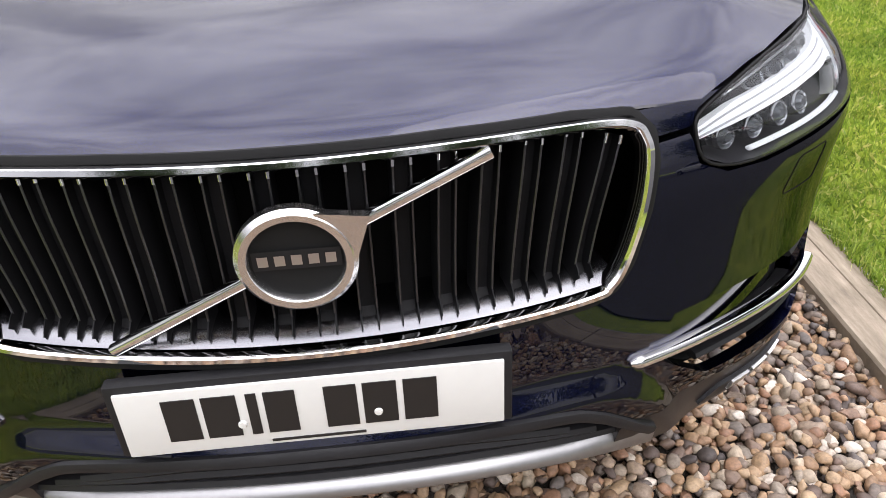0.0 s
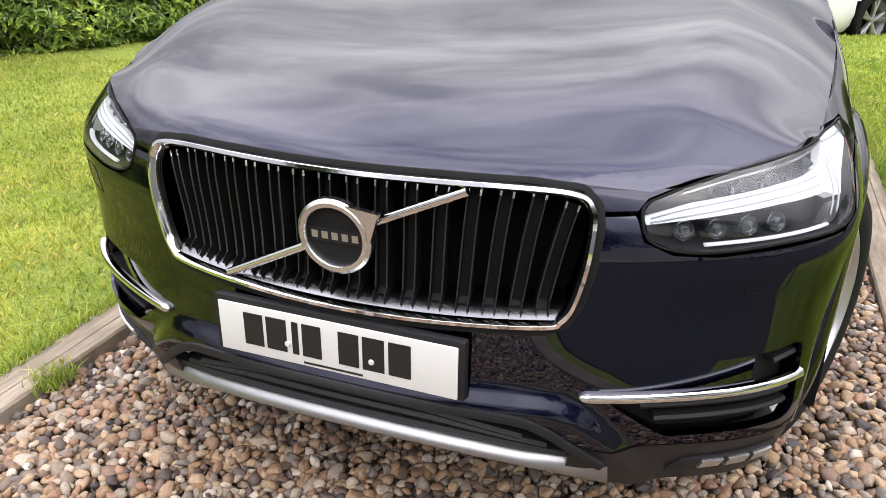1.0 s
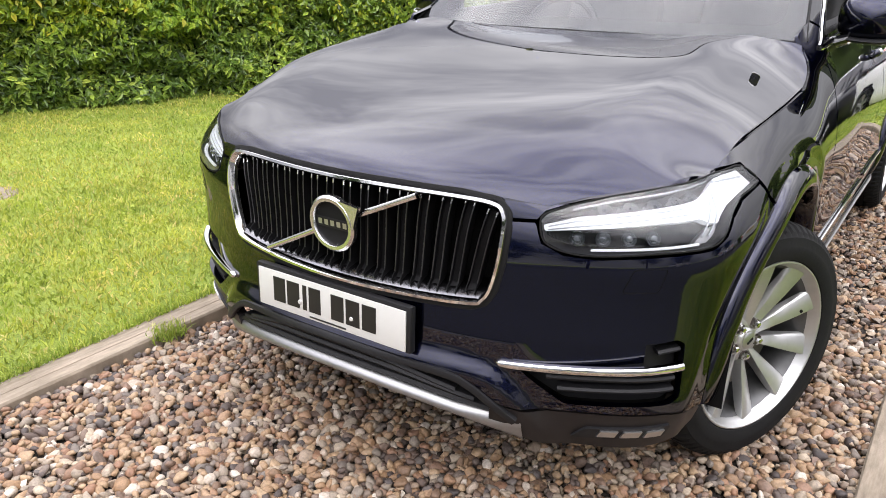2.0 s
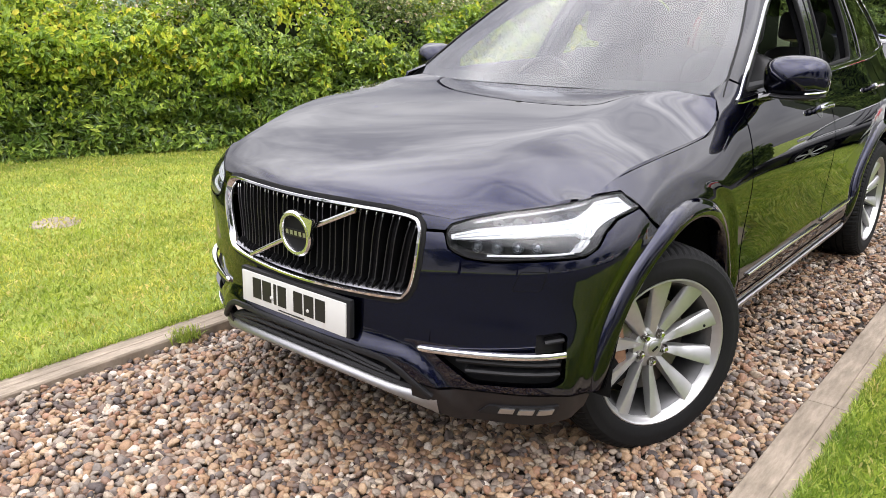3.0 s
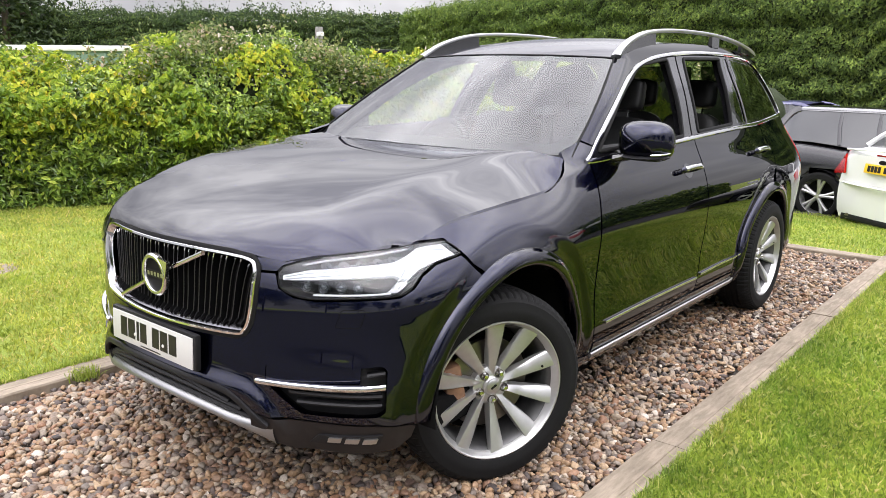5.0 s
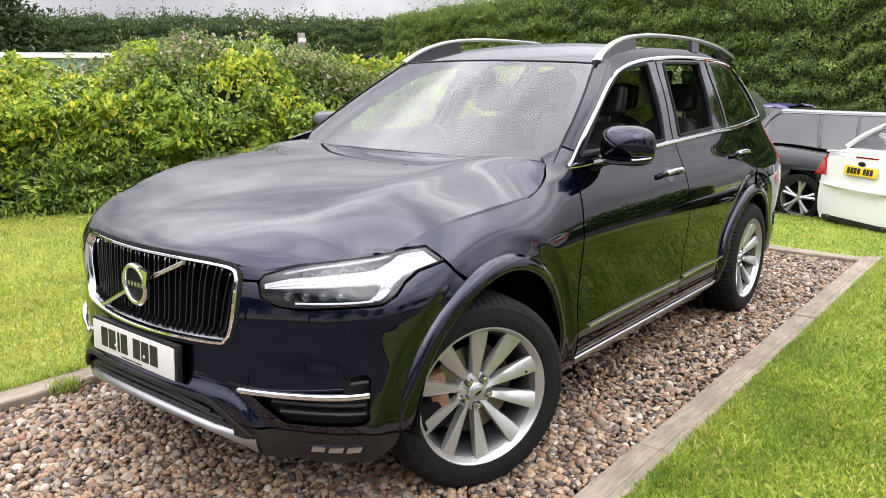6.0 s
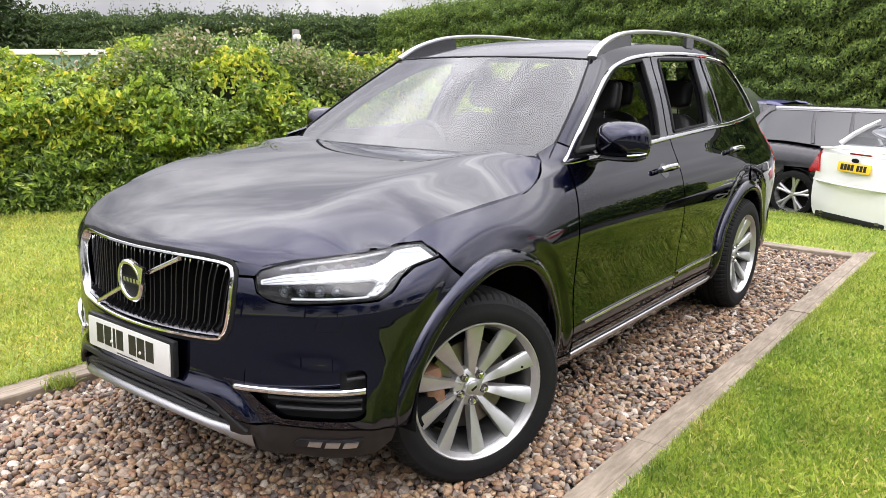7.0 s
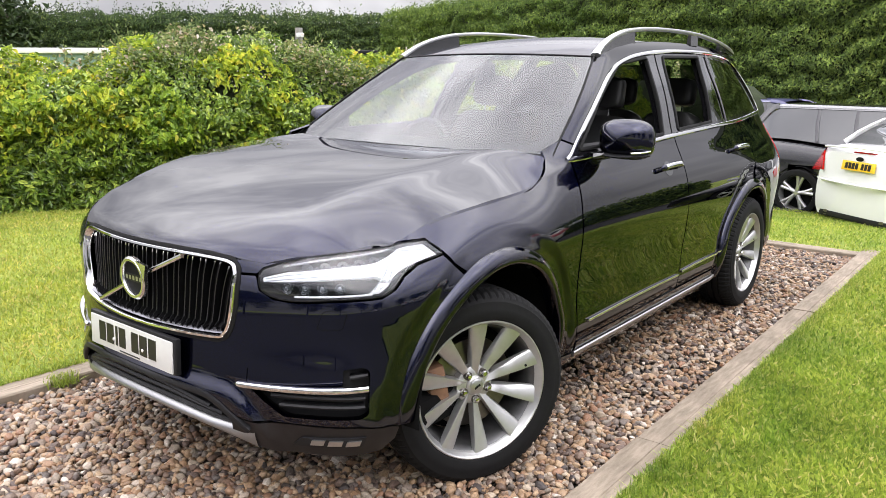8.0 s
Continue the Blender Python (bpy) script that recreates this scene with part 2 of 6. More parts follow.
def hood(x, y):
    """The bonnet: rises from its front edge to a flat top between two creases, then falls to the shut lines with the wings."""
    x, y = np.broadcast_arrays(np.atleast_1d(np.asarray(x, float)), np.atleast_1d(np.asarray(y, float)))
    a = np.abs(x)

    def top(a, y):
        return LEAD(np.clip(y + .848 - .40 * a * a * (1 - .85 * ease((y + .65) / .8)), -.04, 1.45))
    yc = np.clip(y, -.55, .56)
    ze = SHUT_Z(yc)
    xe = half_width(yc, ze)
    xc = CREASE_X(np.clip(y, -.75, .56))
    up = (CREASE_Z(yc) - top(xc, y)) * ease((y + .815 - .40 * xc * xc) / .25)
    inner = top(a, y) + up * np.minimum(a / xc, 1) ** 2.6
    t = np.clip((a - xc) / np.maximum(xe - xc, .02), 0, 1.6)
    level = ease((y + .80) / .3)
    foot = top(xe, y) * (1 - level) + ze * level
    ridge = top(xc, y) + up
    outer = np.where(a > xc, ridge + (foot - ridge) * (.38 * t + .62 * t * t), inner)
    edge = top(a, y)
    outer = edge + (outer - edge) * ease((y + .848 - .40 * a * a) / .15)
    outer = outer - .020 * ease((a - .58) / .18) * ease((-.18 - y) / .28)
    return np.stack([x, y, outer], -1)


EDGE_Y = spline([0, .5, 1], PILLAR_Y)
EDGE_Z = spline([0, .5, 1], PILLAR_Z)


def screen(a, v):
    """The windscreen: a from -1 to 1 across, v from 0 at its foot to 1 at the roof."""
    a, v = np.broadcast_arrays(np.atleast_1d(np.asarray(a, float)), np.atleast_1d(np.asarray(v, float)))
    y, z = EDGE_Y(v), EDGE_Z(v)
    q = 1 - a * a
    return np.stack([a * (half_width(y, z) - .005), y - (.135 - .04 * v) * q, z + (.004 + .010 * v) * q], -1)


ROOF_Z = spline([1.27, 1.5, 2.0, 2.6, 3.2, 3.75], [1.588, 1.640, 1.690, 1.700, 1.685, 1.63])


def roof(a, y):
    a, y = np.broadcast_arrays(np.atleast_1d(np.asarray(a, float)), np.atleast_1d(np.asarray(y, float)))
    z = ROOF_Z(y)
    q = 1 - np.abs(a) ** 2.2
    w = half_width(y, z) - .005
    return np.stack([a * w, y - .095 * (1 - a * a) * ease((1.9 - y) / .63), z + (.016 + .022 * ease((y - 1.27) / .7)) * q], -1)

# ---- mesh tools ----
def part(name, me, material, parent=None, label=""):
    """Links a mesh, or a bmesh, as one object under a thing or a part."""
    if isinstance(me, bmesh.types.BMesh):
        bm, me = me, bpy.data.meshes.new(name)
        bm.to_mesh(me)
        bm.free()
    if not me.materials and material:
        me.materials.append(material)
    ob = new(name, me)
    if parent is not None:
        ob.parent = parent
    if label:
        ob["label"] = label
    return ob


def thing(name, label, category, m=None, group="", kind=""):
    ob = new(name)
    ob.empty_display_size = .1
    if m is not None:
        ob.matrix_world = m
    return tagged(ob, label, category, group, kind)


def mesh(name, verts, faces, normals=None, smooth=True, mats=(), slots=None):
    me = bpy.data.meshes.new(name)
    me.from_pydata([tuple(map(float, v)) for v in verts], [], [tuple(int(i) for i in f) for f in faces])
    for m in mats:
        me.materials.append(m)
    if slots is not None:
        me.polygons.foreach_set("material_index", np.array(slots, np.int32))
    if smooth:
        me.polygons.foreach_set("use_smooth", [True] * len(me.polygons))
    me.update()
    if normals is not None:
        me.normals_split_custom_set_from_vertices([tuple(map(float, v)) for v in normals])
    return me


def joined(*bits):
    """(verts, faces) lists put together into one."""
    vs, fs, n = [], [], 0
    for v, f in bits:
        vs.append(np.asarray(v, float))
        fs += [tuple(i + n for i in q) for q in f]
        n += len(v)
    return np.concatenate(vs), fs


def mirrored(vf):
    v, f = vf
    v = np.array(v, float)
    v[:, 0] *= -1
    return v, [tuple(reversed(q)) for q in f]


def skin(p, wrap_u=False, wrap_v=False, caps=False):
    """Quads over a grid of points p[i, j]."""
    p = np.asarray(p, float)
    a, b = p.shape[:2]
    f = [(i * b + j, i * b + (j + 1) % b, (i + 1) % a * b + (j + 1) % b, (i + 1) % a * b + j)
         for i in range(a if wrap_u else a - 1) for j in range(b if wrap_v else b - 1)]
    if caps:
        f += [tuple(range(b))[::-1], tuple((a - 1) * b + j for j in range(b))]
    return p.reshape(-1, 3), f


def ring(n, r=1.0, ry=None, power=2.0):
    """A closed profile: a circle, or a squarer rounded shape."""
    t = np.linspace(0, 2 * np.pi, n, endpoint=False)
    c, s = np.cos(t), np.sin(t)
    e = 2 / power
    return np.stack([r * np.sign(c) * np.abs(c) ** e, (ry or r) * np.sign(s) * np.abs(s) ** e], -1)


def sweep(path, profile, ups=None, closed=False, scale=None, caps=True):
    """A profile carried along a path; its y axis follows ups (z up if none)."""
    path = np.asarray(path, float)
    n = len(path)
    if closed:
        d = np.roll(path, -1, 0) - np.roll(path, 1, 0)
    else:
        d = np.gradient(path, axis=0)
    d /= np.linalg.norm(d, axis=1)[:, None] + 1e-12
    up = np.tile((0., 0., 1.), (n, 1)) if ups is None else np.broadcast_to(np.asarray(ups, float), (n, 3))
    side = np.cross(d, up)
    side /= np.linalg.norm(side, axis=1)[:, None] + 1e-12
    up = np.cross(side, d)
    k = np.ones(n) if scale is None else np.asarray(scale, float)
    pr = np.asarray(profile, float)
    g = path[:, None] + k[:, None, None] * (pr[None, :, :1] * side[:, None] + pr[None, :, 1:] * up[:, None])
    return skin(g, wrap_u=closed, wrap_v=True, caps=caps and not closed)


def lathe(profile, n=48, axis="x"):
    """A profile of (radius, along) turned about an axis."""
    t = np.linspace(0, 2 * np.pi, n, endpoint=False)
    pr = np.asarray(profile, float)
    c, s = np.cos(t)[:, None] * pr[None, :, 0], np.sin(t)[:, None] * pr[None, :, 0]
    a = np.tile(pr[:, 1], (n, 1))
    g = {"x": (a, c, s), "y": (s, a, c), "z": (c, s, a)}[axis]
    return skin(np.stack(g, -1), wrap_u=True)


def bez(pts, n=12, closed=False):
    """A smooth line through points (Catmull-Rom)."""
    p = np.asarray(pts, float)
    m = len(p)
    out = []
    for i in range(m if closed else m - 1):
        a, b, c, d = (p[(i + k) % m] if closed else p[min(max(i + k, 0), m - 1)] for k in (-1, 0, 1, 2))
        for t in np.linspace(0, 1, n, endpoint=False):
            out.append(.5 * (2 * b + (c - a) * t + (2 * a - 5 * b + 4 * c - d) * t * t + (3 * b - a - 3 * c + d) * t ** 3))
    if not closed:
        out.append(p[-1])
    return np.array(out)


def rounded(pts, r, n=5):
    """A closed outline with its corners rounded."""
    p = [np.asarray(q, float) for q in pts]
    out = []
    for i, b in enumerate(p):
        a, c = p[i - 1], p[(i + 1) % len(p)]
        rr = r[i] if isinstance(r, (list, tuple)) else r
        ka, kc = min(rr, .45 * np.linalg.norm(a - b)), min(rr, .45 * np.linalg.norm(c - b))
        s, e = b + (a - b) / (np.linalg.norm(a - b) + 1e-12) * ka, b + (c - b) / (np.linalg.norm(c - b) + 1e-12) * kc
        for t in np.linspace(0, 1, n):
            out.append((1 - t) ** 2 * s + 2 * t * (1 - t) * b + t * t * e)
    return np.array(out)


def denser(pts, step, closed=True):
    p = np.asarray(pts, float)
    out = []
    for i in range(len(p) if closed else len(p) - 1):
        a, b = p[i], p[(i + 1) % len(p)]
        k = max(1, int(np.ceil(np.linalg.norm(b - a) / step)))
        out += [a + (b - a) * j / k for j in range(k)]
    if not closed:
        out.append(p[-1])
    return np.array(out)


def inside(pts, poly):
    x, y = pts[:, 0], pts[:, 1]
    r = np.zeros(len(pts), bool)
    q = np.roll(poly, -1, 0)
    for (ax, ay), (bx, by) in zip(poly, q):
        if ay != by:
            r ^= ((ay > y) != (by > y)) & (x < (bx - ax) * (y - ay) / (by - ay) + ax)
    return r


def shrunk(poly, d):
    """An outline moved inwards by d."""
    p = np.asarray(poly, float)
    area = np.sum(p[:, 0] * np.roll(p[:, 1], -1) - p[:, 1] * np.roll(p[:, 0], -1))
    t = np.roll(p, -1, 0) - np.roll(p, 1, 0)
    t /= np.linalg.norm(t, axis=1)[:, None] + 1e-12
    return p + d * np.sign(area) * np.stack([-t[:, 1], t[:, 0]], -1)


def normals_of(surf, q, flip=1.0, h=.004):
    a, b = surf(q[:, 0] + h, q[:, 1]) - surf(q[:, 0] - h, q[:, 1]), surf(q[:, 0], q[:, 1] + h) - surf(q[:, 0], q[:, 1] - h)
    n = np.cross(a, b)
    return flip * n / (np.linalg.norm(n, axis=1)[:, None] + 1e-12)


def sheet(surf, outline, holes=(), res=.03, depth=.012, gap=.002, lift=0., flip=1.0, aspect=1.0):
    """A panel laid on a surface: its outline and holes are drawn in the surface's own two measures; its rim turns in by depth."""
    loops = [denser(shrunk(denser(outline, res), gap) if gap else outline, res * .7)]
    loops += [denser(h, res * .7) for h in holes]
    pts, edges, k = [], [], 0
    for lp in loops:
        m = len(lp)
        pts += [Vector((p[0] * aspect, p[1])) for p in lp]
        edges += [(k + i, k + (i + 1) % m) for i in range(m)]
        k += m
    lo, hi = loops[0].min(0), loops[0].max(0)
    gx, gy = np.meshgrid(np.arange(lo[0] + res / 2, hi[0], res / aspect), np.arange(lo[1] + res / 2, hi[1], res))
    gx[1::2] += res / aspect / 2
    g = np.stack([gx.ravel(), gy.ravel()], -1)
    ok = inside(g, loops[0])
    for h in loops[1:]:
        ok &= ~inside(g, h)
    allb = np.concatenate(loops)
    g = g[ok]
    if len(g):
        dist = np.min(np.hypot((g[:, None, 0] - allb[None, :, 0]) * aspect, g[:, None, 1] - allb[None, :, 1]), axis=1)
        g = g[dist > res * .45]
    pts += [Vector((p[0] * aspect, p[1])) for p in g]
    v2, _, tri, *_ = delaunay_2d_cdt(pts, edges, [], 0, 1e-6)
    q = np.array([(v[0] / aspect, v[1]) for v in v2])
    c = np.array([q[list(t)].mean(0) for t in tri])
    keep = inside(c, loops[0])
    for h in loops[1:]:
        keep &= ~inside(c, h)
    tri = [t for t, o in zip(tri, keep) if o]
    n = normals_of(surf, q, flip)
    p = surf(q[:, 0], q[:, 1]) + lift * n
    faces = []
    for t in tri:
        a, b, d = p[t[0]], p[t[1]], p[t[2]]
        faces.append(t if np.dot(np.cross(b - a, d - a), n[t[0]]) > 0 else t[::-1])
    verts, norms = [p], [n]
    base = len(p)
    if depth:
        for lp in loops:
            m = len(lp)
            nn = normals_of(surf, lp, flip)
            top = surf(lp[:, 0], lp[:, 1]) + lift * nn
            low = top - depth * nn
            verts += [top, low]
            tang = np.roll(top, -1, 0) - np.roll(top, 1, 0)
            out = np.cross(tang, nn)
            out /= np.linalg.norm(out, axis=1)[:, None] + 1e-12
            norms += [out, out]
            faces += [(base + i, base + m + i, base + m + (i + 1) % m, base + (i + 1) % m) for i in range(m)]
            base += 2 * m
    return np.concatenate(verts), faces, np.concatenate(norms)


def panel(name, surf, outline, material, parent, label="", both=False, crown=None, **kw):
    """A panel as a part; both: its mirror twin on the other side as well; crown: how its shading normals are rounded off."""
    v, f, n = sheet(surf, np.asarray(outline, float), **kw)
    if crown:
        n = crown(v, n)
        n /= np.linalg.norm(n, axis=1)[:, None] + 1e-12
    made = [part(name, mesh(name, v, f, n), material, parent, label)]
    if both:
        s = np.array((-1, 1, 1))
        made.append(part(name, mesh(name, v * s, [tuple(reversed(q)) for q in f], n * s), material, parent, label))
    return made


def solid(name, vf, material, parent, label="", both=False, sharp=40, m=None, **kw):
    """A closed form as a part, with its hard edges kept hard."""
    made = []
    for k in range(2 if both else 1):
        v, f = mirrored(vf) if k else vf
        v = np.asarray(v, float)
        if m is not None:
            v = np.array([m @ Vector(p) for p in v])
        me = mesh(name, v, f, **kw)
        bm = bmesh.new()
        bm.from_mesh(me)
        bmesh.ops.recalc_face_normals(bm, faces=bm.faces)
        for e in bm.edges:
            if len(e.link_faces) == 2 and e.calc_face_angle(0) > radians(sharp):
                e.smooth = False
        bm.to_mesh(me)
        bm.free()
        made.append(part(name, me, material, parent, label))
    return made


def block(x, y, z, sx, sy, sz, bevel=.01, turn=(0, 0, 0), taper=1.0):
    """A box with rounded edges, as verts and faces."""
    bm = bmesh.new()
    bmesh.ops.create_cube(bm, size=1)
    for v in bm.verts:
        v.co.x *= sx * (taper if v.co.z > 0 else 1)
        v.co.y *= sy * (taper if v.co.z > 0 else 1)
        v.co.z *= sz
    if bevel:
        bmesh.ops.bevel(bm, geom=list(bm.edges), offset=bevel, segments=2, profile=.6, affect="EDGES")
    m = pose(x, y, z, *turn)
    bm.verts.index_update()
    v = [m @ q.co for q in bm.verts]
    f = [tuple(q.index for q in a.verts) for a in bm.faces]
    bm.free()
    return np.array(v), f

# ---- ground, gravel bay, lawn ----
def fast_mesh(name, verts, tris, smooth=True):
    me = bpy.data.meshes.new(name)
    verts, tris = np.ascontiguousarray(verts, np.float32), np.ascontiguousarray(tris, np.int32)
    k = tris.shape[1]
    me.vertices.add(len(verts))
    me.vertices.foreach_set("co", verts.ravel())
    me.loops.add(tris.size)
    me.loops.foreach_set("vertex_index", tris.ravel())
    me.polygons.add(len(tris))
    me.polygons.foreach_set("loop_start", np.arange(0, tris.size, k, dtype=np.int32))
    me.polygons.foreach_set("use_smooth", np.full(len(tris), smooth))
    me.update(calc_edges=True)
    return me


def varied(name, stops, rough, source="island", speck=90, amount=.35, relief=0., through=0., broad=None, dist=.002, coat=0.):
    """Each piece takes its own colour from a ramp, with fine specks on it; broad: a slow change over metres, in two tints."""
    m, n, l, b = node_mat(name)
    if source == "island":
        g = n.new("ShaderNodeNewGeometry")
        fac = g.outputs["Random Per Island"]
    else:
        g = n.new("ShaderNodeObjectInfo")
        fac = g.outputs["Random"]
    c = ramp(n, l, fac, stops)
    f = noise_tex(n, l, speck)
    mul = n.new("ShaderNodeMixRGB")
    mul.blend_type = "MULTIPLY"
    mul.inputs[0].default_value = 1
    l.new(c, mul.inputs[1])
    l.new(ramp(n, l, f, [(.3, (1 - amount,) * 3), (.7, (1 + amount,) * 3)]), mul.inputs[2])
    out = mul.outputs[0]
    if broad:
        m2 = n.new("ShaderNodeMixRGB")
        m2.blend_type = "MULTIPLY"
        m2.inputs[0].default_value = 1
        l.new(out, m2.inputs[1])
        l.new(ramp(n, l, noise_tex(n, l, broad[0], 3), [(.35, broad[1]), (.65, broad[2])]), m2.inputs[2])
        out = m2.outputs[0]
    l.new(out, b.inputs["Base Color"])
    b.inputs["Roughness"].default_value = rough
    b.inputs["Coat Weight"].default_value, b.inputs["Coat Roughness"].default_value = coat, .25
    if relief:
        bump(n, l, b, f, relief, dist)
    if through:
        t, x = n.new("ShaderNodeBsdfTranslucent"), n.new("ShaderNodeMixShader")
        l.new(out, t.inputs["Color"])
        x.inputs[0].default_value = through
        l.new(b.outputs[0], x.inputs[1])
        l.new(t.outputs[0], x.inputs[2])
        l.new(x.outputs[0], n["Material Output"].inputs["Surface"])
    return m


STONE = [(0, (0.037, 0.029, 0.026)), (.12, (0.098, 0.064, 0.047)), (.26, (0.219, 0.129, 0.066)), (.40, (0.314, 0.221, 0.132)), (.52, (0.212, 0.110, 0.061)), (.62, (0.121, 0.100, 0.082)), (.74, (0.365, 0.292, 0.209)), (.84, (0.070, 0.057, 0.052)), (.93, (0.263, 0.192, 0.132)), (1, (0.482, 0.428, 0.362))]
M_STONES = varied("mixed_pebbles", STONE, .62, speck=120, amount=.28, relief=.25)
M_STONE = varied("mixed_pebble", STONE, .62, "object", speck=120, amount=.28, relief=.25)
# much darker than the stones: shade between pebbles is put into this colour
M_BED = plain("gravel_gap_shade", (.030, .024, .019), .95, 0, .5, 60, .8, dist=.01)
BLADE = [(0, (.17, .22, .03)), (.35, (.29, .35, .045)), (.6, (.39, .44, .065)), (.85, (.47, .47, .10)), (1, (.62, .53, .22))]
GREEN_BLADE = [(0, (.13, .20, .028)), (.35, (.23, .32, .042)), (.65, (.33, .42, .060)), (.9, (.44, .48, .10)), (1, (.62, .54, .24))]
M_GREEN_BLADES = varied("green_grass_blades", GREEN_BLADE, .5, speck=3, amount=.2, through=.35, broad=(1.6, (.70, .82, .65), (1.22, 1.12, 1.1)))
M_BLADES = varied("grass_blades", BLADE, .55, speck=3, amount=.2, through=.35, broad=(1.3, (.68, .80, .65), (1.28, 1.14, 1.2)))


def lawn_mat():
    m, n, l, b = node_mat("lawn")
    f, g, h = noise_tex(n, l, 160, 6), noise_tex(n, l, 1.1, 4), noise_tex(n, l, 14, 4)
    c = ramp(n, l, f, [(.30, (.09, .12, .016)), (.5, (.225, .29, .032)), (.72, (.36, .42, .07))])
    for fac, lo, hi in ((g, (.75, .82, .7), (1.2, 1.12, 1.1)), (h, (.8, .85, .8), (1.15, 1.1, 1.1))):
        x = n.new("ShaderNodeMixRGB")
        x.blend_type = "MULTIPLY"
        x.inputs[0].default_value = 1
        l.new(c, x.inputs[1])
        l.new(ramp(n, l, fac, [(.35, lo), (.65, hi)]), x.inputs[2])
        c = x.outputs[0]
    l.new(c, b.inputs["Base Color"])
    b.inputs["Roughness"].default_value = .9
    bump(n, l, b, f, .9, .02)
    return m


M_LAWN = lawn_mat()


def edging_mat():
    m, n, l, b = node_mat("weathered_edging")
    f, g = noise_tex(n, l, 9, 6, .65, (6, 1, 1)), noise_tex(n, l, 60, 5)
    s = noise_tex(n, l, 2.3, 5)
    c = ramp(n, l, f, [(.28, (.135, .110, .080)), (.5, (.215, .178, .135)), (.72, (.295, .250, .195))])
    x = n.new("ShaderNodeMixRGB")
    x.blend_type = "MULTIPLY"
    x.inputs[0].default_value = 1
    l.new(c, x.inputs[1])
    l.new(ramp(n, l, s, [(.32, (.68, .66, .62)), (.6, (1.08, 1.06, 1.03))]), x.inputs[2])
    l.new(x.outputs[0], b.inputs["Base Color"])
    b.inputs["Roughness"].default_value = .88
    bump(n, l, b, g, .45, .004)
    return m


M_EDGING = edging_mat()


def land(x, y):
    """The lie of the land: level round the bay, falling gently away beyond it."""
    return -.072 * np.clip(y - 5.4, 0, 5.5) + .012 * np.sin(x * 1.3 + 1) * np.sin(y * .9) * np.clip((np.abs(x) - 1.5), 0, 1)


rng = np.random.default_rng(5)
xs = np.concatenate([np.linspace(-260, -14, 16), np.linspace(-13.5, -1.31, 40), [1.44], np.linspace(1.8, 13, 30), np.linspace(14, 260, 14)])
ys = np.concatenate([np.linspace(-260, -8, 14), np.linspace(-7.5, -4.6, 8), [-4.25], np.linspace(-3.9, 5.28, 34), np.linspace(5.6, 14, 24), np.linspace(15, 320, 16)])
gx, gy = np.meshgrid(xs, ys, indexing="ij")
gz = land(gx, gy) + .022
gv, gf = skin(np.stack([gx, gy, gz], -1))
cent = np.array([gv[list(f)].mean(0) for f in gf])
gf = [f for f, c in zip(gf, cent) if not (-1.31 < c[0] < 1.44 and -4.25 < c[1] < 5.28)]
ground = tagged(part("ground", mesh("ground", gv, gf), M_LAWN), "mown green lawn with uneven yellowish patches", "lawn", kind="structure")
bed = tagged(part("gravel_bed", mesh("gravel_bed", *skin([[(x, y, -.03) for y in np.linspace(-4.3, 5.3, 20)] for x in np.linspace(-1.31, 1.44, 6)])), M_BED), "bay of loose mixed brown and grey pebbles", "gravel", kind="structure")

# edging slabs round the bay
kerb = thing("edging", "weathered grey-brown edging slabs framing the gravel bay", "edging", kind="structure")


def slab(length, width):
    w, h = width / 2, .10
    prof = [(-w, -h), (-w, .018), (-w + .006, .026), (.012, .028), (.015, .023), (.018, .028), (w - .006, .026), (w, .018), (w, -h)]
    return solid("edging_slab", sweep([(0, -length / 2, 0), (0, -length / 6, .001), (0, length / 6, -.001), (0, length / 2, 0)], [(a, b) for a, b in prof], (0, 0, 1)), M_EDGING, kerb, sharp=30)[0]


for x, w, y0, n in ((1.343, .178, -4.20, 4), (-1.222, .150, -4.20, 4)):
    for i in range(n):
        ln = 2.4
        ob = slab(ln - .006, w)
        ob.matrix_basis = pose(x + random.uniform(-.004, .004), y0 + ln * (i + .5), random.uniform(-.003, .003), 0, 0, random.uniform(-.15, .15))
for i in range(2):
    ob = slab(1.32, .15)
    ob.matrix_basis = pose(-.66 + 1.32 * i + .06, 5.185, 0, 0, 0, 90)


# pebbles
def pebble_shapes(sub, count):
    bm = bmesh.new()
    bmesh.ops.create_icosphere(bm, subdivisions=sub, radius=1)
    bm.verts.index_update()
    base = np.array([v.co for v in bm.verts])
    tris = np.array([[v.index for v in f.verts] for f in bm.faces])
    bm.free()
    out = []
    for i in range(count):
        d = np.array([noise.noise(Vector(p) * .9 + Vector((i * 7.1, 3, 1))) for p in base])
        e = np.array([noise.noise(Vector(p) * 2.1 + Vector((i * 3.7, 9, 5))) for p in base])
        p = base * (1 + .34 * d + .12 * e)[:, None]
        for _ in range(6):
            a = rng.normal(0, 1, 3)
            a /= np.linalg.norm(a)
            p = p - np.maximum(p @ a - rng.uniform(.5, .82), 0)[:, None] * a
        out.append(p * 1.12)
    return out, tris


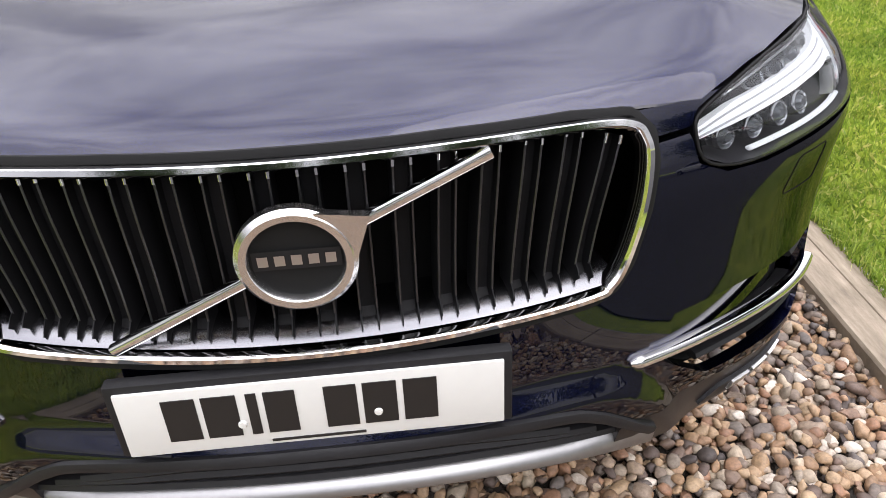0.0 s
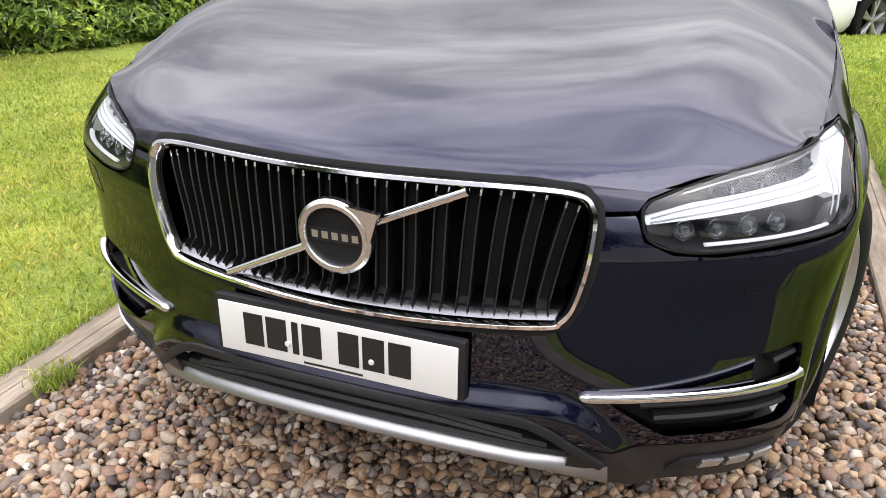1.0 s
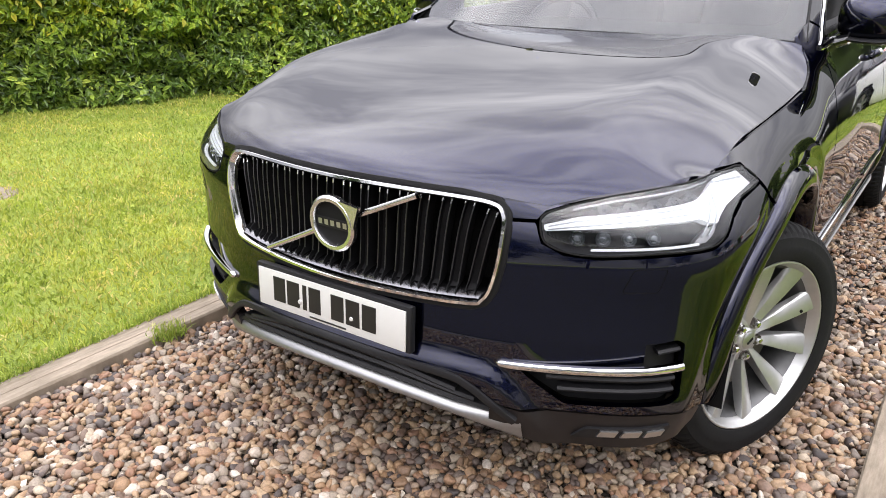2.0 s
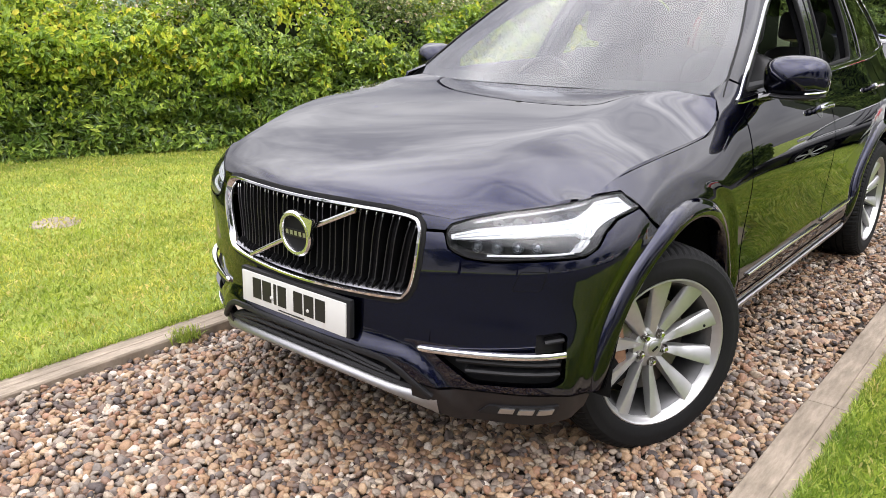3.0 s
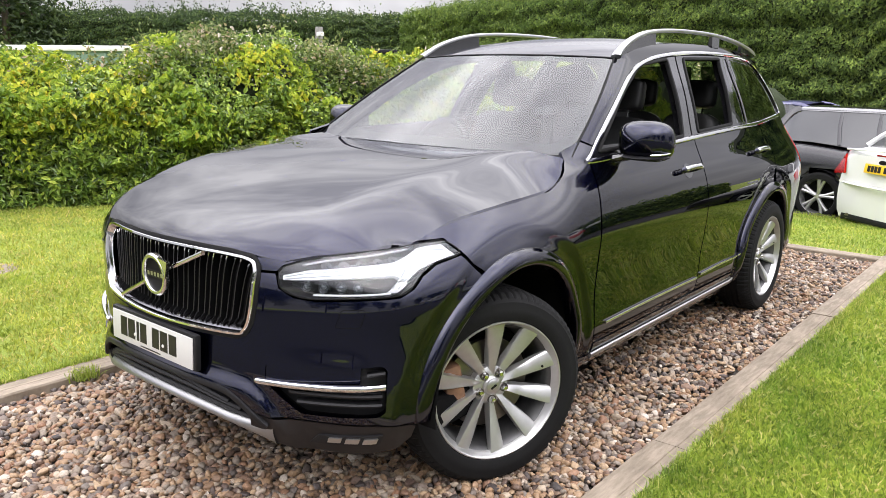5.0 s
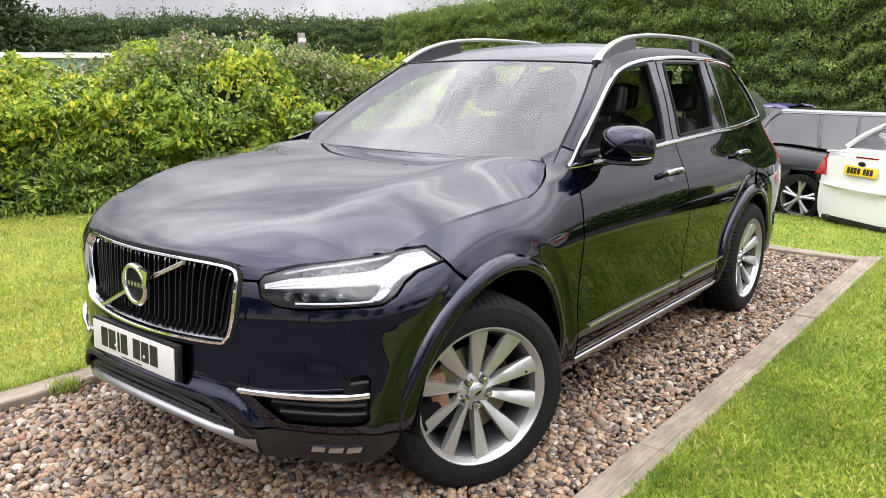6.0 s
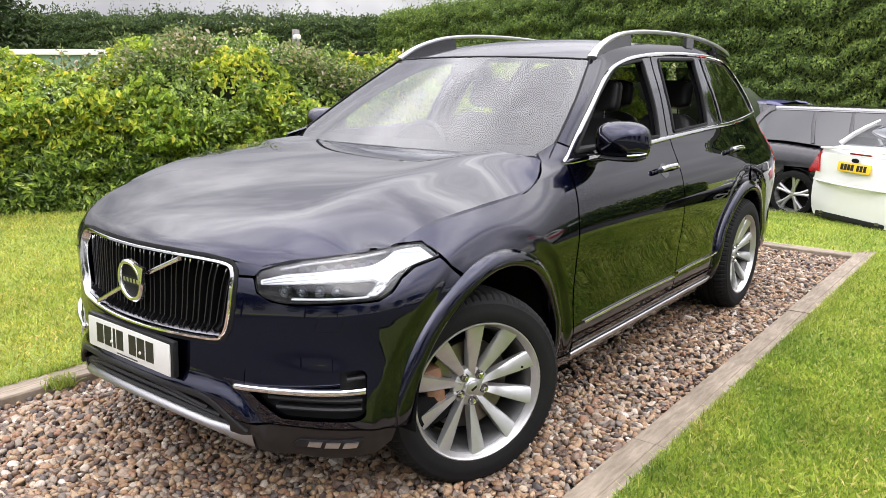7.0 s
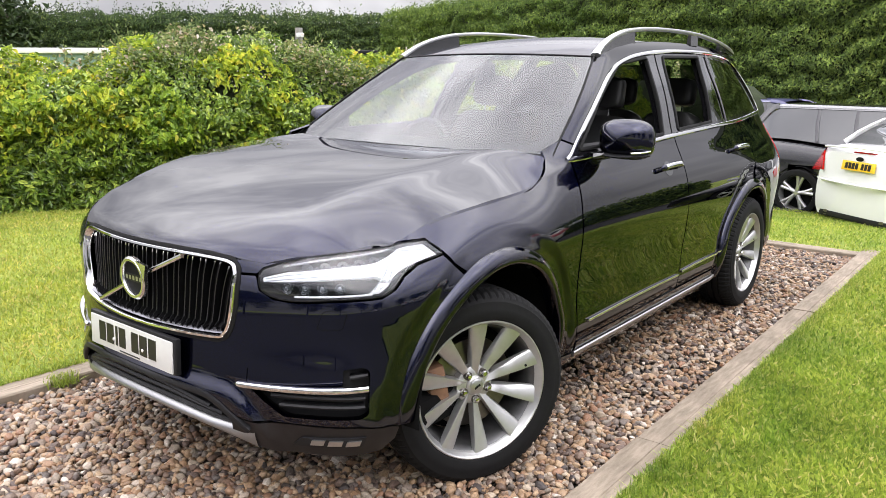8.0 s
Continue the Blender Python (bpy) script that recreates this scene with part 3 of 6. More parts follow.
def scatter(shapes, tris, pos, size, squash):
    """Every piece a turned, stretched copy of one of the shapes; all in one pair of arrays."""
    k, nv = len(pos), len(shapes[0])
    pick = rng.integers(0, len(shapes), k)
    v = np.array(shapes)[pick]
    v = v * (size[:, None] * np.stack([rng.uniform(.85, 1.35, k), rng.uniform(.7, 1.0, k), squash], -1))[:, None, :]
    a, b = rng.uniform(0, 2 * np.pi, k), rng.normal(0, .42, k)
    ca, sa, cb, sb = np.cos(a), np.sin(a), np.cos(b), np.sin(b)
    rot = np.zeros((k, 3, 3))
    rot[:, 0, 0], rot[:, 0, 1], rot[:, 0, 2] = ca * cb, -sa, ca * sb
    rot[:, 1, 0], rot[:, 1, 1], rot[:, 1, 2] = sa * cb, ca, sa * sb
    rot[:, 2, 0], rot[:, 2, 2] = -sb, cb
    v = np.einsum("kij,knj->kni", rot, v) + pos[:, None]
    return v.reshape(-1, 3), (tris[None] + (np.arange(k) * nv)[:, None, None]).reshape(-1, 3)


def hexes(x0, x1, y0, y1, d):
    gx, gy = np.meshgrid(np.arange(x0, x1, d), np.arange(y0, y1, d * .87))
    gx[1::2] += d / 2
    return np.stack([gx.ravel(), gy.ravel()], -1) + rng.normal(0, d * .24, (gx.size, 2))


round_shapes, round_tris = pebble_shapes(2, 10)
small_shapes, small_tris = pebble_shapes(1, 8)


def heap(xy):
    return .012 * np.sin(xy[:, 0] * 5 + 1) * np.sin(xy[:, 1] * 3.1) + .006 * np.sin(xy[:, 0] * 13) * np.sin(xy[:, 1] * 11)


for name, (y0, y1), d, shp, tri in (("pebbles", (-2.0, .95), .0265, round_shapes, round_tris), ("pebbles", (.95, 5.10), .030, small_shapes, small_tris), ("pebbles", (-.35, .95), .032, small_shapes, small_tris), ("pebbles", (-4.2, -2.0), .045, small_shapes, small_tris), ("pebbles", (-2.0, 1.0), .034, small_shapes, small_tris)):
    xy = hexes(-1.14, 1.25, y0, y1, d)
    if shp is round_shapes:
        own = (xy[:, 1] > -1.62) & (xy[:, 1] < -1.30) & (xy[:, 0] > -.1) & (xy[:, 0] < .52)
        singles, xy = xy[own], xy[~own & ~((np.abs(xy[:, 0]) < .75) & (xy[:, 1] > -.35))]
    elif y0 == -.35:
        xy = xy[np.abs(xy[:, 0]) < .75]
    elif y1 > 4:
        xy = xy[~((np.abs(xy[:, 0]) < .62) & (xy[:, 1] < 4.6) & (rng.random(len(xy)) < .6))]
    k = len(xy)
    size = d * rng.lognormal(-.55, .24, k).clip(.34, .95)
    pos = np.column_stack([xy, -.010 + heap(xy) + rng.uniform(-.008, .008, k) - (.014 if d == .034 else 0)])
    v, t = scatter(shp, tri, pos, size, rng.uniform(.5, .8, k))
    tagged(part(name, fast_mesh(name, v, t, len(shp[0]) > 40), M_STONES, bed), kind="stuff")
shared = [fast_mesh("pebble", s * (1.2, .85, .62), round_tris) for s in round_shapes]
for i, (x, y) in enumerate(singles[:300]):
    ob = part("pebble", shared[i % len(shared)], M_STONE, bed)
    k = .0265 * min(.95, max(.34, rng.lognormal(-.62, .24)))
    ob.matrix_basis = pose(x, y, -.010 + float(heap(np.array([[x, y]]))[0]), rng.normal(0, 20), rng.normal(0, 20), rng.uniform(0, 360)) @ Matrix.Scale(k, 4)


# grass
def blades(name, xy, height, width, material, parent, fine=True):
    k = len(xy)
    z = land(xy[:, 0], xy[:, 1]) + .018
    a, tilt, h = rng.uniform(0, 2 * np.pi, k), rng.normal(0, .5, k), height * rng.uniform(.55, 1.3, k)
    lean = rng.uniform(0, 2 * np.pi, k)
    o = np.column_stack([xy, z])
    w = np.column_stack([np.cos(a), np.sin(a), 0 * a]) * (width * rng.uniform(.7, 1.3, k))[:, None]
    up = np.column_stack([np.cos(lean) * np.sin(tilt), np.sin(lean) * np.sin(tilt), np.cos(tilt)])
    bend = np.column_stack([np.cos(lean), np.sin(lean), -.35 + 0 * a]) * (h * rng.uniform(.1, .55, k))[:, None]
    m = o + up * (h * .55)[:, None]
    t = o + up * h[:, None] + bend
    v = np.stack([o - w, o + w, m + w * .8, m - w * .8, t], 1).reshape(-1, 3)
    i = np.arange(k)[:, None] * 5
    tr = np.concatenate([i + (0, 1, 2), i + (0, 2, 3), i + (3, 2, 4)]) if fine else np.concatenate([i + (0, 1, 2), i + (0, 2, 4)])
    return tagged(part(name, fast_mesh(name, v, tr), material, parent), kind="stuff")


def sown(x0, x1, y0, y1, per):
    n = int((x1 - x0) * (y1 - y0) * per)
    return np.column_stack([rng.uniform(x0, x1, n), rng.uniform(y0, y1, n)])


near_right = np.concatenate([sown(1.42, 2.7, -.7, 2.2, 19000), sown(1.42, 3.4, 2.2, 5.3, 8000), sown(-1.2, 3.2, 5.27, 9.2, 1700)])
near_left = np.concatenate([sown(-3.2, -1.29, -2.4, 2.2, 5200), sown(-6.4, -3.2, -3.2, 3.2, 2600), sown(-3.2, -1.29, 2.2, 5.5, 1500)])
for patch, side in ((near_right, 1), (near_left, -1)):
    far = rng.uniform(0, 1, len(patch)) < .45
    patch[far, 0] += side * np.abs(rng.normal(0, .6, far.sum()))
    patch[far, 1] += np.where(patch[far, 1] < 5, rng.normal(0, .35, far.sum()), 0)
edge = np.concatenate([np.column_stack([1.425 + np.abs(rng.normal(0, .035, 9000)) - .012, rng.uniform(-1.2, 5.3, 9000)]), np.column_stack([-1.295 - np.abs(rng.normal(0, .03, 7000)) + .01, rng.uniform(-3, 3, 7000)])])
blades("grass_blades", near_right, .038, .0026, M_GREEN_BLADES, ground, False)
blades("grass_blades", near_left, .034, .0028, M_BLADES, ground, False)
blades("grass_blades", edge, .050, .0021, M_GREEN_BLADES, ground)

v, f = lathe([(.0001, .030), (.16, .030), (.172, .026), (.175, .0)], 28, "z")
cover = tagged(part("stepping_stone", mesh("stepping_stone", v, f), M_EDGING), "flat pale stone sunk in the lawn", "stone")
cover.location = (-3.62, -.09, 0)
weed = tagged(blades("weed", np.column_stack([rng.normal(-1.145, .025, 260), rng.normal(-.62, .035, 260)]), .06, .0022, M_BLADES, None), "small green weed tuft growing through the gravel", "weed")
weed.location.z = -.012

# ---- hedges, trees, what stands beyond the hedge ----
LAUREL = [(0, (0.068, 0.112, 0.021)), (.35, (0.128, 0.210, 0.034)), (.7, (0.232, 0.329, 0.052)), (.92, (0.360, 0.462, 0.078)), (1, (0.540, 0.588, 0.130))]
VINE = [(0, (.10, .17, .022)), (.3, (.20, .30, .034)), (.6, (.33, .43, .045)), (.88, (.47, .53, .06)), (1, (.60, .50, .07))]
BRAMBLE = [(0, (.07, .115, .03)), (.5, (.16, .21, .055)), (.8, (.26, .29, .10)), (.95, (.38, .29, .17)), (1, (.60, .52, .45))]
CONIFER = [(0, (.045, .080, .018)), (.45, (.105, .170, .032)), (.85, (.18, .26, .046)), (1, (.28, .36, .08))]
YEW = [(0, (.022, .042, .014)), (.5, (.050, .090, .024)), (.88, (.090, .140, .036)), (1, (.20, .26, .065))]
M_LAUREL = varied("laurel_leaf", LAUREL, .35, speck=40, amount=.2, through=.22, coat=.25, broad=(1.3, (.7, .78, .7), (1.25, 1.2, 1.1)))
M_VINE = varied("vine_leaf", VINE, .5, speck=40, amount=.2, through=.4, broad=(.9, (.75, .85, .7), (1.25, 1.14, .9)))
M_BRAMBLE = varied("bramble_leaf", BRAMBLE, .6, speck=40, amount=.2, through=.3)
M_CONIFER = varied("conifer_spray", CONIFER, .75, speck=5, amount=.35, through=.15, broad=(.35, (.8, .85, .8), (1.15, 1.1, 1.0)))
M_YEW = varied("dark_conifer_spray", YEW, .75, speck=5, amount=.35, through=.1, broad=(.35, (.8, .85, .8), (1.15, 1.1, 1.0)))
M_DARKLEAF = varied("tree_leaf", [(0, (.018, .035, .010)), (.6, (.035, .065, .016)), (1, (.07, .10, .025))], .6, speck=5, amount=.3, through=.2)
M_FLOWER = plain("bramble_flower", (.62, .58, .50), .7, 0, .2, 60)
M_TWIG = plain("twigs", (.05, .038, .026), .9, 0, .4, 30, .5)
M_BARK = plain("bark", (.07, .055, .042), .9, 0, .4, 12, .8, dist=.02)
# near-black green: the shade deep inside a hedge, put into a colour
M_HEDGE_SHADE = plain("hedge_inner_shade", (.022, .032, .010), .95, 0, .4, 6, .5, dist=.05)


def leaves(pos, size, face, spread, ratio=.42, fold=.25, droop=.0):
    """Pointed folded leaves: six corners each, facing roughly along face."""
    k = len(pos)
    n = face + rng.normal(0, spread, (k, 3))
    n /= np.linalg.norm(n, axis=1)[:, None]
    d = rng.normal(0, 1, (k, 3)) + (0, 0, -droop)
    d -= n * np.sum(d * n, 1)[:, None]
    d /= np.linalg.norm(d, axis=1)[:, None]
    s = np.cross(n, d)
    ln = (size * rng.uniform(.6, 1.3, k))[:, None]
    w = ln * ratio * rng.uniform(.8, 1.2, k)[:, None]
    c = pos
    base, tip = c - d * ln * .5, c + d * ln * .5 - n * ln * .12
    l1, l2 = c - d * ln * .12 - s * w * .5 + n * w * fold, c + d * ln * .2 - s * w * .38 + n * w * fold * .6
    r1, r2 = c - d * ln * .12 + s * w * .5 + n * w * fold, c + d * ln * .2 + s * w * .38 + n * w * fold * .6
    v = np.stack([base, l1, l2, tip, r2, r1], 1).reshape(-1, 3)
    i = np.arange(k)[:, None] * 6
    return v, np.concatenate([i + (0, 3, 2), i + (0, 2, 1), i + (0, 5, 4), i + (0, 4, 3)])


def sprays(pos, size, face, spread, ratio=.4, droop=0.):
    """Small four-cornered tufts for growth that stays far off."""
    k = len(pos)
    n = face + rng.normal(0, spread, (k, 3))
    n /= np.linalg.norm(n, axis=1)[:, None]
    d = rng.normal(0, 1, (k, 3)) + (0, 0, -droop)
    d -= n * np.sum(d * n, 1)[:, None]
    d /= np.linalg.norm(d, axis=1)[:, None]
    s = np.cross(n, d)
    ln = (size * rng.uniform(.6, 1.3, k))[:, None]
    w = ln * ratio
    v = np.stack([pos - d * ln * .5, pos - s * w * .5 + n * w * .2, pos + d * ln * .5 - n * ln * .12, pos + s * w * .5 + n * w * .2], 1).reshape(-1, 3)
    i = np.arange(k)[:, None] * 4
    return v, np.concatenate([i + (0, 2, 1), i + (0, 3, 2)])


def fbm(x, y, s=0.):
    return np.array([noise.fractal(Vector((a, b, s)), 1.0, 2.0, 4) for a, b in zip(x, y)])


# mixed hedge beside the lawn: clipped laurel in front, vines and brambles over it
H0, HD = np.array((-6.4, .2)), np.array((.45, 1)) / math.hypot(.45, 1)
HN = np.array((HD[1], -HD[0]))
hedge = thing("hedge", "tall mixed hedge of laurel, vines and brambles beside the lawn", "hedge")


def hedge_point(u, depth, z):
    return np.column_stack([H0[0] + HD[0] * u - HN[0] * depth, H0[1] + HD[1] * u - HN[1] * depth, z])


CREST = spline([-6, .4, 1.1, 1.5, 2.0, 2.55, 3.2, 3.8, 4.3, 4.8, 5.3, 6, 13], [1.6, 1.66, 1.60, 1.45, 1.52, 1.80, 1.86, 1.94, 1.88, 1.70, 1.64, 1.64, 1.6])


def crest(u):
    """How high the growth stands behind the laurel along the hedge."""
    return CREST(np.clip(u, -6, 13)) + .04 * np.sin(u * 4.1 + 1)


# added slab behind the leaves, dark as the shade there; blocks the view through
shade_core = [[(*(H0 + HD * u - HN * dp), z) for dp, z in ((.42, .02), (.42, .95), (.55, 1.15), (.95, crest(u) - .17), (2.0, crest(u) - .2), (2.2, .02))] for u in np.linspace(-6, 13, 60)]
solid("hedge_shade_core", skin(shade_core), M_HEDGE_SHADE, hedge)


def patches(u, z, seed, scale=1.0):
    """Where a plant has the upper hand along the hedge's face, about -1 to 1."""
    return fbm(u * scale + seed, z * scale * 1.5 + seed * .37, seed * .1)


def brow(u):
    """The height at which the hedge's face turns over."""
    return 1.06 + .45 * fbm(u * .8, u * 0 + 2.3) + .22 * fbm(u * 2.7, u * 0 + 5.7)


def bulge(u, z):
    """How far clumps of growth stand out of the hedge's face."""
    return fbm(u * 1.5, z * 1.9) * .20 + fbm(u * 4.2 + 3, z * 4.6) * .12


n = 46000
u = rng.uniform(-4, 9, n)
z = .02 + rng.uniform(0, 1, n) * (brow(u) + .08)
face = np.column_stack([np.full(n, HN[0]), np.full(n, HN[1]), np.full(n, .80)])
deep = rng.uniform(0, 1, n) ** 2 * .26
v, t = leaves(hedge_point(u, .10 - bulge(u, z) + deep + .20 * np.clip(z - .95, 0, 1), z), .095, face, .6, .34, droop=.5)
tagged(part("laurel_leaves", fast_mesh("laurel_leaves", v, t, False), M_LAUREL, hedge, "glossy dark green laurel leaves"), kind="stuff")
n = 60000
u, dp = rng.uniform(-4, 10, n), rng.uniform(0, 1, n) ** 1.2 * 1.9
top = brow(u) + (crest(u) - brow(u)) * ease(dp / .85)
lump = fbm(u * 1.4 + 9, dp * 1.6) * .24 + fbm(u * 4 + 2, dp * 4) * .10
z = top + lump - rng.uniform(0, 1, n) ** 2 * .22
face = np.column_stack([np.full(n, HN[0] * .8), np.full(n, HN[1] * .8), np.full(n, .8)])
dense = patches(u, dp, 11., .8)
bright = dense + .55 * np.exp(-((u - .6) / 1.6) ** 2) - .30 * np.exp(-((u - 3.6) / 1.0) ** 2) > .06
for pick, mat_leaf, size, lab in ((bright, M_VINE, .080, "bright yellow-green vine leaves"), (~bright & (patches(u, dp, 23., 1.3) > -.30), M_LAUREL, .075, "mid green climbing leaves"), ):
    v, t = leaves(hedge_point(u, dp, z)[pick], size, face[pick], .65, .50, droop=.8)
    tagged(part("vine_leaves", fast_mesh("vine_leaves", v, t, False), mat_leaf, hedge, lab), kind="stuff")
# strands of vine that hang over the laurel
drape = rng.uniform(-4, 9, 60)
u = (drape[:, None] + rng.normal(0, .09, (60, 46))).ravel()
z = (rng.uniform(.80, 1.15, 60)[:, None] - rng.uniform(0, .55, (60, 46)) * rng.uniform(.3, 1, 60)[:, None]).ravel()
face = np.column_stack([np.full(len(u), HN[0]), np.full(len(u), HN[1]), np.full(len(u), .4)])
v, t = leaves(hedge_point(u, .02 - bulge(u, z) + rng.uniform(-.05, .05, len(u)), z), .060, face, .5, .5, droop=1.5)
tagged(part("vine_leaves", fast_mesh("vine_leaves", v, t, False), M_VINE, hedge), kind="stuff")
n = 26000
u = rng.uniform(-4, 9, n)
z = .45 + (brow(u) - .33) * rng.uniform(0, 1, n) ** .8
keep = patches(u, z, 40., 1.0) + (z - 1.0) * .9 + .25 * np.exp(-((u - .8) / 1.3) ** 2) > .12
face = np.column_stack([np.full(n, HN[0]), np.full(n, HN[1]), np.full(n, .6)])
v, t = leaves(hedge_point(u, .03 - bulge(u, z) + rng.uniform(-.08, .08, n) + .25 * np.clip(z - 1, 0, 1), z)[keep], .075, face[keep], .5, .5, droop=1.0)
tagged(part("vine_leaves", fast_mesh("vine_leaves", v, t, False), M_VINE, hedge), kind="stuff")
n = 52000
u, dp = rng.uniform(-2, 11, n), rng.uniform(.30, 2.1, n)
z = crest(u) * (.96 + .04 * dp) + fbm(u * 2.2 + 30, dp * 2) * .26 + fbm(u * 6 + 1, dp * 6) * .08 - rng.uniform(0, 1, n) ** 2 * .35
keep = (patches(u, dp, 5., 1.1) > -.16) & (crest(u) + patches(u, dp, 77.) * .35 > 1.58)
v, t = leaves(hedge_point(u, dp, z)[keep], .058, np.tile((HN[0] * .6, HN[1] * .6, .9), (keep.sum(), 1)), .75, .55, droop=.5)
tagged(part("bramble_leaves", fast_mesh("bramble_leaves", v, t, False), M_BRAMBLE, hedge, "dull green bramble leaves and pale flower sprays"), kind="stuff")
# pale flower sprays on the brambles
heads = rng.integers(0, 60, 520)
hu, hd = rng.uniform(1.5, 6, 60), rng.uniform(.25, 1.2, 60)
u, dp = hu[heads] + rng.normal(0, .06, 520), hd[heads] + rng.normal(0, .06, 520)
z = brow(u) + (crest(u) - brow(u)) * ease(dp / .85) + .04 + rng.normal(0, .05, 520)
v, t = sprays(hedge_point(u, dp, z), .022, np.tile((HN[0], HN[1], .6), (520, 1)), .8, .9)
tagged(part("bramble_flowers", fast_mesh("bramble_flowers", v, t, False), M_FLOWER, hedge, "pale cream bramble flowers"), kind="stuff")
twigs = []
for i in range(70):
    a = hedge_point(np.array([rng.uniform(-2, 8)]), np.array([rng.uniform(.5, 1.7)]), np.array([0.]))[0]
    uu = float(np.dot(a[:2] - H0, HD))
    a[2] = crest(uu) - .25
    h = rng.uniform(.25, .62)
    q = a + np.array((rng.normal(0, .14), rng.normal(0, .14), h))
    twigs.append(sweep(bez([a, (a + q) / 2 + rng.normal(0, .03, 3), q], 4), ring(5, .004), (1, .1, 0), scale=np.linspace(1, .35, 9)))
    m = 16
    tt = rng.uniform(.35, 1, m)
    v, t = leaves(a + (q - a) * tt[:, None] + rng.normal(0, .035, (m, 3)), .05, np.tile((HN[0], HN[1], .6), (m, 1)), .8, .5)
    twigs.append((v, [tuple(x) for x in t]))
tagged(solid("shoot_growth", joined(*twigs), M_BRAMBLE, hedge, "loose shoots above the hedge", smooth=False)[0], kind="stuff")
for i in range(46):
    uu = -4 + i * .3 + rng.normal(0, .08)
    a = hedge_point(np.array([uu]), np.array([.36 + rng.uniform(0, .1)]), np.array([0.0]))[0]
    solid("stem", sweep([a, a + (rng.normal(0, .03), rng.normal(0, .03), .25), a + (rng.normal(0, .06), rng.normal(0, .06), .5)], ring(6, rng.uniform(.012, .03)), (1, 0, 0)), M_TWIG, hedge)


# clipped conifer hedges: sprays of needles over a slab coloured as inner shade
def conifer_wall(name, a, b, height, thick, count, label, size=.22, top_rough=.35, leaf=None):
    a, b = np.array(a, float), np.array(b, float)
    d = (b - a) / np.linalg.norm(b - a)
    nrm = np.array((d[1], -d[0]))
    if np.dot(nrm, np.array((2.4, -2.2)) - a) < 0:
        nrm = -nrm
    ln = np.linalg.norm(b - a)
    w = thing(name, label, "hedge")
    zb = float(land(0, min(a[1], b[1])))
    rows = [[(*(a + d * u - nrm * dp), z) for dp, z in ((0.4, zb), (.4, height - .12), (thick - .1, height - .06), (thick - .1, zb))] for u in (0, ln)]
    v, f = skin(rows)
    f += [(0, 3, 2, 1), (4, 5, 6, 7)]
    solid("shade_core", (v, f), M_HEDGE_SHADE, w)
    u, z = rng.uniform(0, ln, count), rng.uniform(zb, height, count)
    lump = fbm(u * .55, z * 1.5, 2.) * .13 + .09 * np.sin(z * 13 + fbm(u * .8, z * .3) * 6) + fbm(u * 2.2, z * 5.5, 6.) * .12
    deep = rng.uniform(0, 1, count) ** 1.6 * .24
    p = np.column_stack([a[0] + d[0] * u + nrm[0] * (lump - deep), a[1] + d[1] * u + nrm[1] * (lump - deep), z])
    v1, t1 = sprays(p, size, np.tile((nrm[0], nrm[1], .55), (count, 1)), .55, .36, droop=.9)
    m = count // 5
    u, dp = rng.uniform(0, ln, m), rng.uniform(0, thick, m)
    zt = height + fbm(u * .8, dp, 5.) * top_rough + np.abs(rng.normal(0, .10, m)) * (1 + 2 * (fbm(u * 2.2, dp * 0, 8.) > .25))
    p = np.column_stack([a[0] + d[0] * u - nrm[0] * dp, a[1] + d[1] * u - nrm[1] * dp, zt])
    v2, t2 = sprays(p, size * 1.1, np.tile((nrm[0] * .6, nrm[1] * .6, .4), (m, 1)), .7, .4, droop=-1.2)
    m = count // 12
    dp, z = rng.uniform(0, thick, m), rng.uniform(zb, height, m)
    p = np.column_stack([a[0] - d[0] * rng.uniform(0, .2, m) - nrm[0] * dp, a[1] - d[1] * rng.uniform(0, .2, m) - nrm[1] * dp, z])
    v3, t3 = sprays(p, size, np.tile((-d[0], -d[1], .4), (m, 1)), .5, .45, droop=.9)
    v, t = joined_arrays((v1, t1), (v2, t2), (v3, t3))
    tagged(part("foliage", fast_mesh("foliage", v, t, False), leaf or M_CONIFER, w), kind="stuff")
    return w


def joined_arrays(*bits):
    vs, ts, n = [], [], 0
    for v, t in bits:
        vs.append(v), ts.append(t + n)
        n += len(v)
    return np.concatenate(vs), np.concatenate(ts)


conifer_wall("conifer_hedge", (-18, 20), (3.2, 11.75), 3.75, 2.0, 190000, "tall clipped green conifer hedge behind the parked cars", .085, .20)
conifer_wall("conifer_hedge", (6, 14.5), (30, 9), 1.3, 1.4, 24000, "low clipped green conifer hedge beyond the parked cars", .16)
conifer_wall("conifer_hedge", (-19.3, 21.2), (-32.5, 13.2), 3.72, 2.0, 70000, "dark clipped conifer hedge with a ragged paler top", .12, .40, M_YEW)


